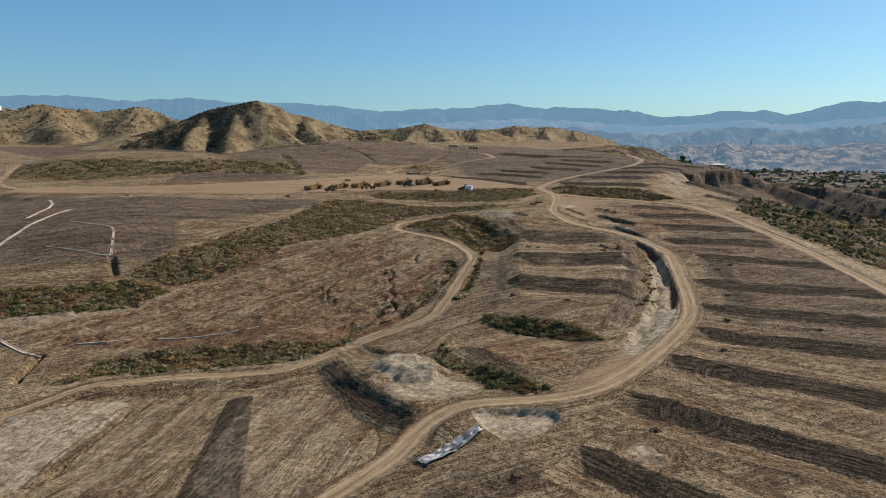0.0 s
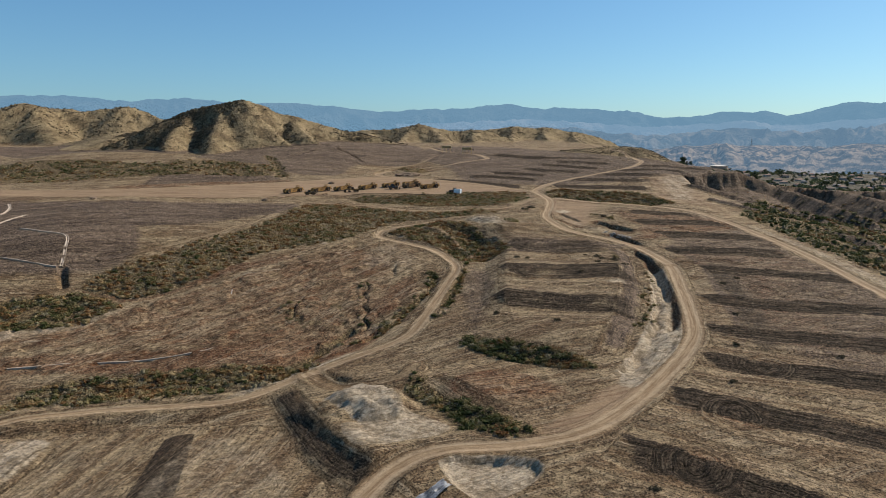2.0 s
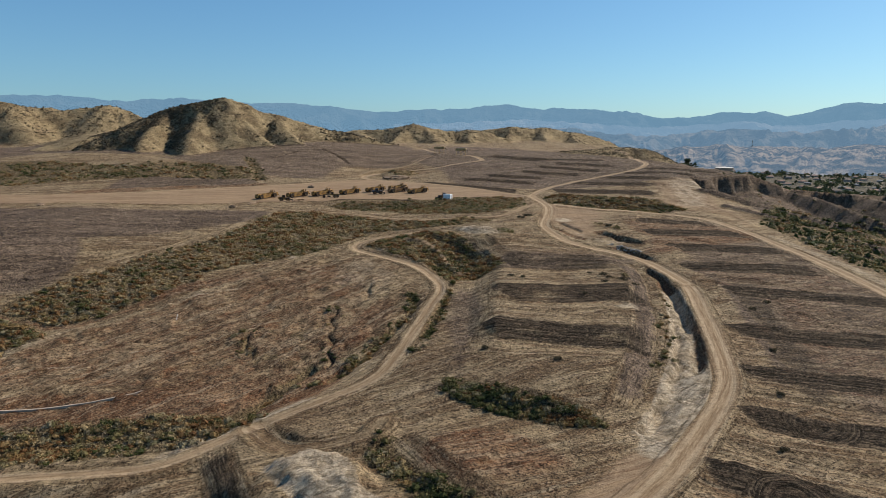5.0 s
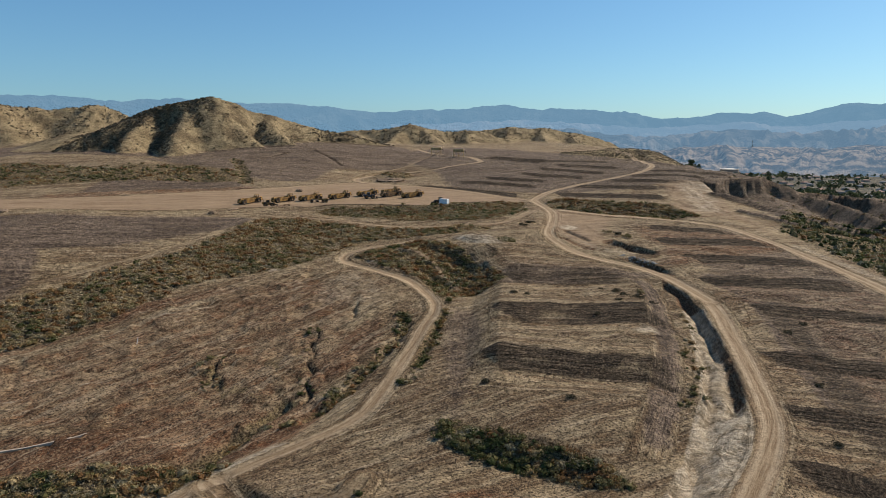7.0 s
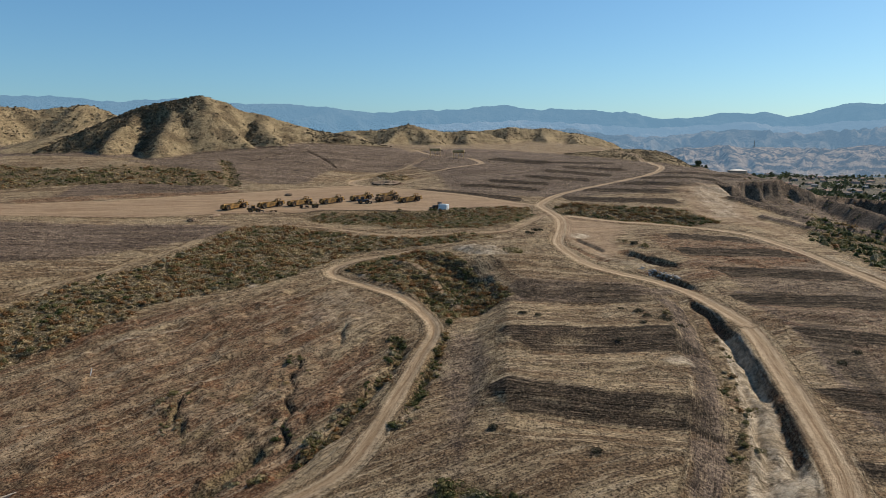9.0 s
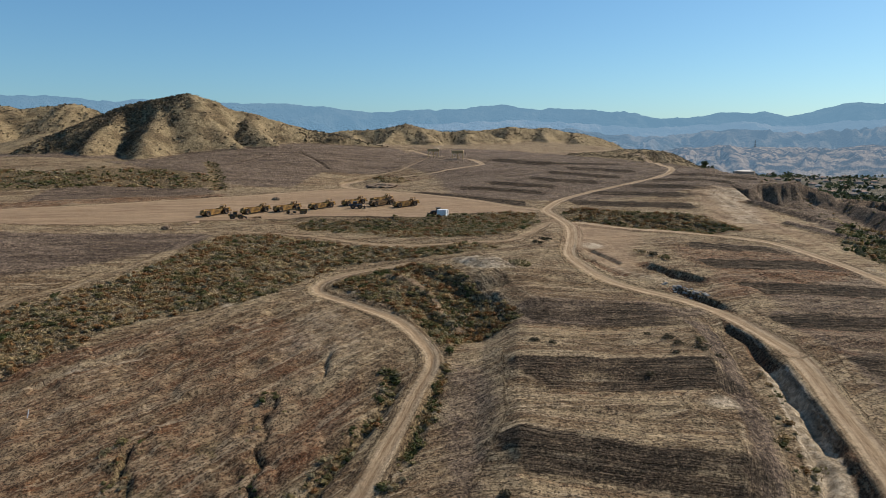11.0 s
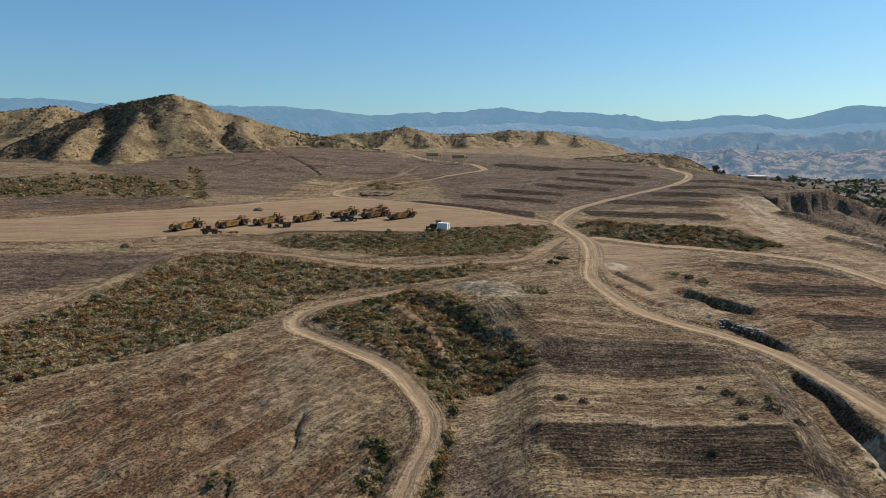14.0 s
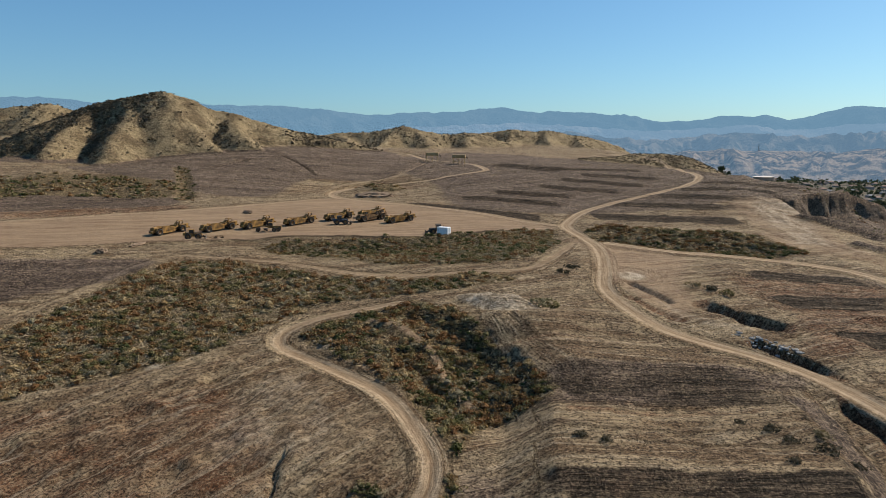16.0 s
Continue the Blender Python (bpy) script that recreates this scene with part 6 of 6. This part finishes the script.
def stone(seed):
    bm = bmesh.new()
    bmesh.ops.create_icosphere(bm, subdivisions=1, radius=1.0)
    r = random.Random(seed)
    for v in bm.verts:
        v.co = Vector((v.co.x * 1.15, v.co.y * 0.85, v.co.z * 0.65)) * (0.75 + 0.5 * r.random())
    return bm


stones = []
for k in range(5):
    ob = part("rock", stone(k), ROCK)
    tagged(ob, "angular grey rock by a washed-out culvert", "rock", group="culvert rocks")
    stones.append(ob)
r = random.Random(5)
for k in range(70):
    t = r.random()
    x, y = 77.5 + 8 * t + r.gauss(0, 0.9), 311.5 - 9 * t + r.gauss(0, 0.9)
    s = 0.2 + 0.45 * r.random() ** 2
    m = Matrix.Translation((x, y, float(ground_at(np.array([x]), np.array([y]))[0]) + s * 0.2)) @ Matrix.Rotation(r.random() * 6.3, 4, "Z") @ Matrix.Diagonal((s, s, s, 1))
    if k < 5:
        stones[k].matrix_basis = m
    else:
        o = copy_thing(stones[k % 5], m)
        o.matrix_basis = m

# a survey stake, earth heaps and a brush pile by the pad
bm = bmesh.new()
zs = float(ground_at(np.array([-66.4]), np.array([249.7]))[0])
tube(bm, (-66.4, 249.7, zs - 0.2), (-66.0, 249.9, zs + 1.7), 0.09, 0.07)
tagged(part("stake", bm, WHITE), "short white stake standing in reddish soil", "stake")
HEAP = plain("loose_earth", (0.115, 0.075, 0.048), (0.27, 0.19, 0.125), 0.7, 0.95, bump=0.12)


def heap(x, y, lx, ly, h, seed, label):
    bm = bmesh.new()
    bmesh.ops.create_icosphere(bm, subdivisions=4, radius=1.0)
    for v in bm.verts:
        n = noise.fractal(Vector((v.co.x * 2.2 + seed, v.co.y * 2.2, v.co.z * 2)), 1.0, 2.0, 4)
        k = 1 + 0.28 * n
        v.co = Vector((v.co.x * lx * k, v.co.y * ly * k, max(-0.3, v.co.z * h * k)))
    ob = part("earth_mound", bm, HEAP)
    ob.matrix_basis = pad_pose(x, y, seed * 40)
    return tagged(ob, label, "earth heap", group="earth heaps")


heap(-84, 366, 1.6, 1.2, 1.3, 1, "small reddish earth heap at the pad's edge")
heap(-78, 378, 5.0, 1.2, 0.6, 2, "low dark brush and earth windrow at the pad's edge")
heap(-168, 359, 4.5, 1.6, 0.9, 3, "low dark earth and brush windrow on the pad")
heap(-62, 440, 2.0, 1.5, 1.3, 4, "small tan earth heap on the pad")
heap(-19, 515, 10.0, 5.0, 2.6, 5, "brown earth heap with grass inside a road loop")


# ---- the valley beyond: tank, houses, trees, mast ----
TAN_TANK = plain("tan_tank_paint", (0.26, 0.20, 0.15), (0.36, 0.28, 0.21), 0.15, 0.7)
ROOF_PALE = plain("pale_roof", (0.52, 0.47, 0.42), (0.62, 0.57, 0.51), 0.2, 0.8)
WALLS = [plain("stucco_" + n, a, b, 0.3, 0.9) for n, a, b in (("cream", (0.36, 0.31, 0.26), (0.46, 0.41, 0.35)), ("grey", (0.28, 0.27, 0.26), (0.38, 0.37, 0.35)), ("rose", (0.34, 0.26, 0.22), (0.42, 0.33, 0.28)))]
ROOFS = [plain("roof_" + n, a, b, 1.0, 0.9) for n, a, b in (("terracotta", (0.17, 0.10, 0.075), (0.26, 0.16, 0.12)), ("grey", (0.15, 0.145, 0.145), (0.23, 0.225, 0.22)), ("brown", (0.14, 0.10, 0.08), (0.22, 0.165, 0.13)))]
BARK = plain("tree_bark", (0.06, 0.045, 0.032), (0.12, 0.09, 0.065), 2.0, 0.95)


def low_z(x, y):
    return float(ground_at(np.array([x]), np.array([y]))[0])


def round_tank(name, x, y, r, h, z, mat, roof, label):
    root = new(name)
    tagged(root, label, "water tank")
    bm = bmesh.new()
    bmesh.ops.create_cone(bm, cap_ends=True, segments=48, radius1=r, radius2=r, depth=h, matrix=Matrix.Translation((0, 0, h / 2)))
    part("shell", bm, mat, root)
    bm = bmesh.new()
    bmesh.ops.create_cone(bm, cap_ends=True, segments=48, radius1=r + 0.35, radius2=r * 0.15, depth=1.1, matrix=Matrix.Translation((0, 0, h + 0.5)))
    part("roof", bm, roof, root, "pale shallow roof")
    root.matrix_basis = pose(x, y, z)
    return root


round_tank("water_tank", 348, 858, 10.2, 12.0, 9.5, TAN_TANK, ROOF_PALE, "large round tan water tank with a pale roof")
zt = low_z(-592, 905)
round_tank("white_water_tank", -592, 905, 8.5, 12.0, zt - 2.5, WHITE, WHITE, "large round white water tank on a dry hill")


def house(kind, w, d, h):
    root = new("house")
    tagged(root, ("low %s house with a %s tiled hip roof" % (("cream stucco", "terracotta"), ("grey stucco", "grey"), ("rose stucco", "brown"))[kind]), "house", group="valley houses")
    bm = bmesh.new()
    box(bm, -w / 2, w / 2, -d / 2, d / 2, -1.5, h)
    part("wall", bm, WALLS[kind], root)
    bm = bmesh.new()
    e, k = 0.6, h + 0.26 * d
    v = [bm.verts.new(c) for c in ((-w / 2 - e, -d / 2 - e, h), (w / 2 + e, -d / 2 - e, h), (w / 2 + e, d / 2 + e, h), (-w / 2 - e, d / 2 + e, h), (-w / 2 + d * 0.45, 0, k), (w / 2 - d * 0.45, 0, k))]
    for f in ((0, 1, 5, 4), (1, 2, 5), (2, 3, 4, 5), (3, 0, 4), (3, 2, 1, 0)):
        bm.faces.new([v[i] for i in f])
    part("roof", bm, ROOFS[kind], root)
    for i, x in enumerate((-w * 0.32, 0.0, w * 0.3)):
        bm = bmesh.new()
        if i == 1:
            box(bm, x - 0.5, x + 0.5, -d / 2 - 0.06, -d / 2 + 0.02, 0.0, 2.1)
            part("door", bm, STEEL, root)
        else:
            box(bm, x - 0.9, x + 0.9, -d / 2 - 0.06, -d / 2 + 0.02, 1.0, 2.3)
            part("window", bm, GLASS, root)
    return root


def tree(tall, wide, seed, label):
    """A tapered trunk with limbs, and a crown of leaf clumps with gaps."""
    root = new("tree")
    tagged(root, label, "tree", group="valley trees")
    bm = bmesh.new()
    tube(bm, (0, 0, -0.8), (0.1, 0.05, tall * 0.55), tall * 0.035, tall * 0.018, 6)
    r = np.random.default_rng(seed)
    for k in range(5):
        a = r.random() * 6.28
        z0 = tall * (0.3 + 0.08 * k)
        tube(bm, (0.05, 0.02, z0), (math.cos(a) * wide * 0.6, math.sin(a) * wide * 0.6, z0 + tall * 0.22), tall * 0.014, tall * 0.005, 5)
    part("trunk", bm, BARK, root)
    tris = []
    for k in range(9):
        c = r.normal(size=3) * (wide * 0.42, wide * 0.42, tall * 0.16) + (0, 0, tall * 0.64)
        q = dome(40, 0.36, 1.0, seed * 31 + k, -1.0)
        tris.append((q - (0, 0, 0.3)) * (wide * 0.42, wide * 0.42, tall * 0.17) + c)
    v = np.concatenate(tris).reshape(-1, 3)
    me = bpy.data.meshes.new("crown")
    me.from_pydata([tuple(q) for q in v], [], [(i, i + 1, i + 2) for i in range(0, len(v), 3)])
    me.attributes.new("tint", "FLOAT", "POINT").data.foreach_set("value", np.repeat(r.random(len(v) // 3) * 0.8, 3).astype(np.float32))
    me.materials.append(TREE_LEAF)
    crown = new("crown", me)
    crown.parent = root
    return root


def palm(seed):
    root = new("palm_tree")
    tagged(root, "tall thin palm tree among valley houses", "palm tree", group="valley trees")
    bm = bmesh.new()
    tube(bm, (0, 0, -0.5), (0.3, 0.1, 15), 0.4, 0.25, 6)
    part("trunk", bm, BARK, root)
    tris = []
    r = np.random.default_rng(seed)
    for k in range(26):
        a, e = r.random() * 6.28, r.random() * 1.6 - 0.6
        d = np.array([math.cos(a) * math.cos(e), math.sin(a) * math.cos(e), math.sin(e)])
        n = np.array([-math.sin(a), math.cos(a), 0]) * 0.35
        o = np.array([0.3, 0.1, 15.0])
        tris.append([o + n, o - n, o + d * 2.6 - (0, 0, 0.6)])
    v = np.array(tris).reshape(-1, 3)
    me = bpy.data.meshes.new("crown")
    me.from_pydata([tuple(q) for q in v], [], [(i, i + 1, i + 2) for i in range(0, len(v), 3)])
    me.attributes.new("tint", "FLOAT", "POINT").data.foreach_set("value", np.full(len(v), 0.5, np.float32))
    me.materials.append(TREE_LEAF)
    new("crown", me).parent = root
    return root


def by_bearing(deg, dist):
    a = radians(deg)
    return 11 + dist * math.sin(a), 90 + dist * math.cos(a)


r = random.Random(11)
models = [house(0, 15, 11, 3.4), house(1, 13, 10, 3.2), house(2, 17, 12, 5.6)]
used = [False] * 3
spots = []
for row in range(13):
    dist = 1000 + row * 95
    deg = 22.0
    while deg < 41:
        deg += (2.2 + 2.0 * r.random()) * 1000 / dist * 1.0
        spots.append((deg, dist + r.uniform(-30, 30)))
spots += [(20.8, 842), (21.6, 820), (22.9, 835), (23.8, 850)]
for deg, dist in spots:
    if dist > 990 and r.random() < 0.25:
        continue
    x, y = by_bearing(deg, dist)
    k = r.choice((0, 0, 1, 2))
    m = pose(x, y, low_z(x, y) + 0.2, 0, 0, r.choice((0, 15, 90, -20)) + r.uniform(-6, 6))
    if not used[k]:
        models[k].matrix_basis, used[k] = m, True
    else:
        copy_thing(models[k], m)
trees = [tree(9, 4.2, 1, "dark green broad tree among houses"), tree(12, 4.4, 2, "tall dark green tree near houses"), tree(7.5, 3.8, 3, "low rounded green tree in the valley")]
done = [False] * 3
places = []
for k in range(40):
    places.append((20.2 + 8.0 * k / 39 + r.uniform(-0.25, 0.25), 790 + r.uniform(-25, 60)))
for k in range(250):
    places.append((21 + 22 * r.random() ** 0.9, 960 + 1250 * r.random() ** 1.2))
for deg, dist in places:
    x, y = by_bearing(deg, dist)
    if math.hypot(x - 348, y - 858) < 16:
        continue
    k = r.choice((0, 1, 2, 0))
    s = r.uniform(0.75, 1.25) * (1.2 if dist < 900 else 1.0)
    m = pose(x, y, low_z(x, y), 0, 0, r.uniform(0, 360)) @ Matrix.Diagonal((s, s, s, 1))
    if not done[k]:
        trees[k].matrix_basis, done[k] = m, True
    else:
        copy_thing(trees[k], m).matrix_basis = m
pm = palm(4)
for i, (deg, dist) in enumerate(((28.6, 1180), (29.1, 1210), (31.2, 1150), (26.5, 1300))):
    x, y = by_bearing(deg, dist)
    if i == 0:
        pm.matrix_basis = pose(x, y, low_z(x, y))
    else:
        copy_thing(pm, pose(x, y, low_z(x, y), 0, 0, 70 * i))

# orchards and garden trees too many to count
r2 = np.random.default_rng(77)
deg, dist = np.radians(19 + 26 * r2.random(4200)), 980 + 1500 * r2.random(4200) ** 1.1
tx, ty = 11 + dist * np.sin(deg), 90 + dist * np.cos(deg)
kk = fbm(tx / 90, ty / 90, 3, 17) > -0.06
tx, ty = tx[kk], ty[kk]
tp = np.stack([tx, ty, ground_at(tx, ty)], -1)
cloud("valley_woods", [dome(12, 0.5, 1.0, 700 + k) for k in range(5)], tp, 3.0 + 4.5 * r2.random(len(tp)) ** 2, r2.random(len(tp)) * 0.9, TREE_LEAF, "dark green trees and hedges between valley houses", "trees")


# ---- radio mast on the far hills ----
def mast(tall):
    """A tapering lattice mast on four legs."""
    root = new("radio_mast")
    tagged(root, "thin grey lattice radio mast on a far ridge", "mast")
    for sx in (-1, 1):
        for sy in (-1, 1):
            bm = bmesh.new()
            tube(bm, (sx * 2.0, sy * 2.0, -3), (sx * 0.6, sy * 0.6, tall), 0.32, 0.2, 5)
            part("leg", bm, STEEL, root)
    for k in range(6):
        z = tall * (k + 0.5) / 6.5
        w = 2.0 - 1.4 * z / tall
        bm = bmesh.new()
        for a, b in (((-w, -w), (w, -w)), ((w, -w), (w, w)), ((w, w), (-w, w)), ((-w, w), (-w, -w))):
            tube(bm, (a[0], a[1], z), (b[0], b[1], z + 1.2), 0.14, 0.14, 4)
        part("brace", bm, STEEL, root)
    bm = bmesh.new()
    tube(bm, (0, 0, tall - 1), (0, 0, tall + 5), 0.2, 0.1, 5)
    part("aerial", bm, STEEL, root)
    return root


mx, my = by_bearing(24.9, 2860)
mast(24).matrix_basis = pose(mx, my, 26)
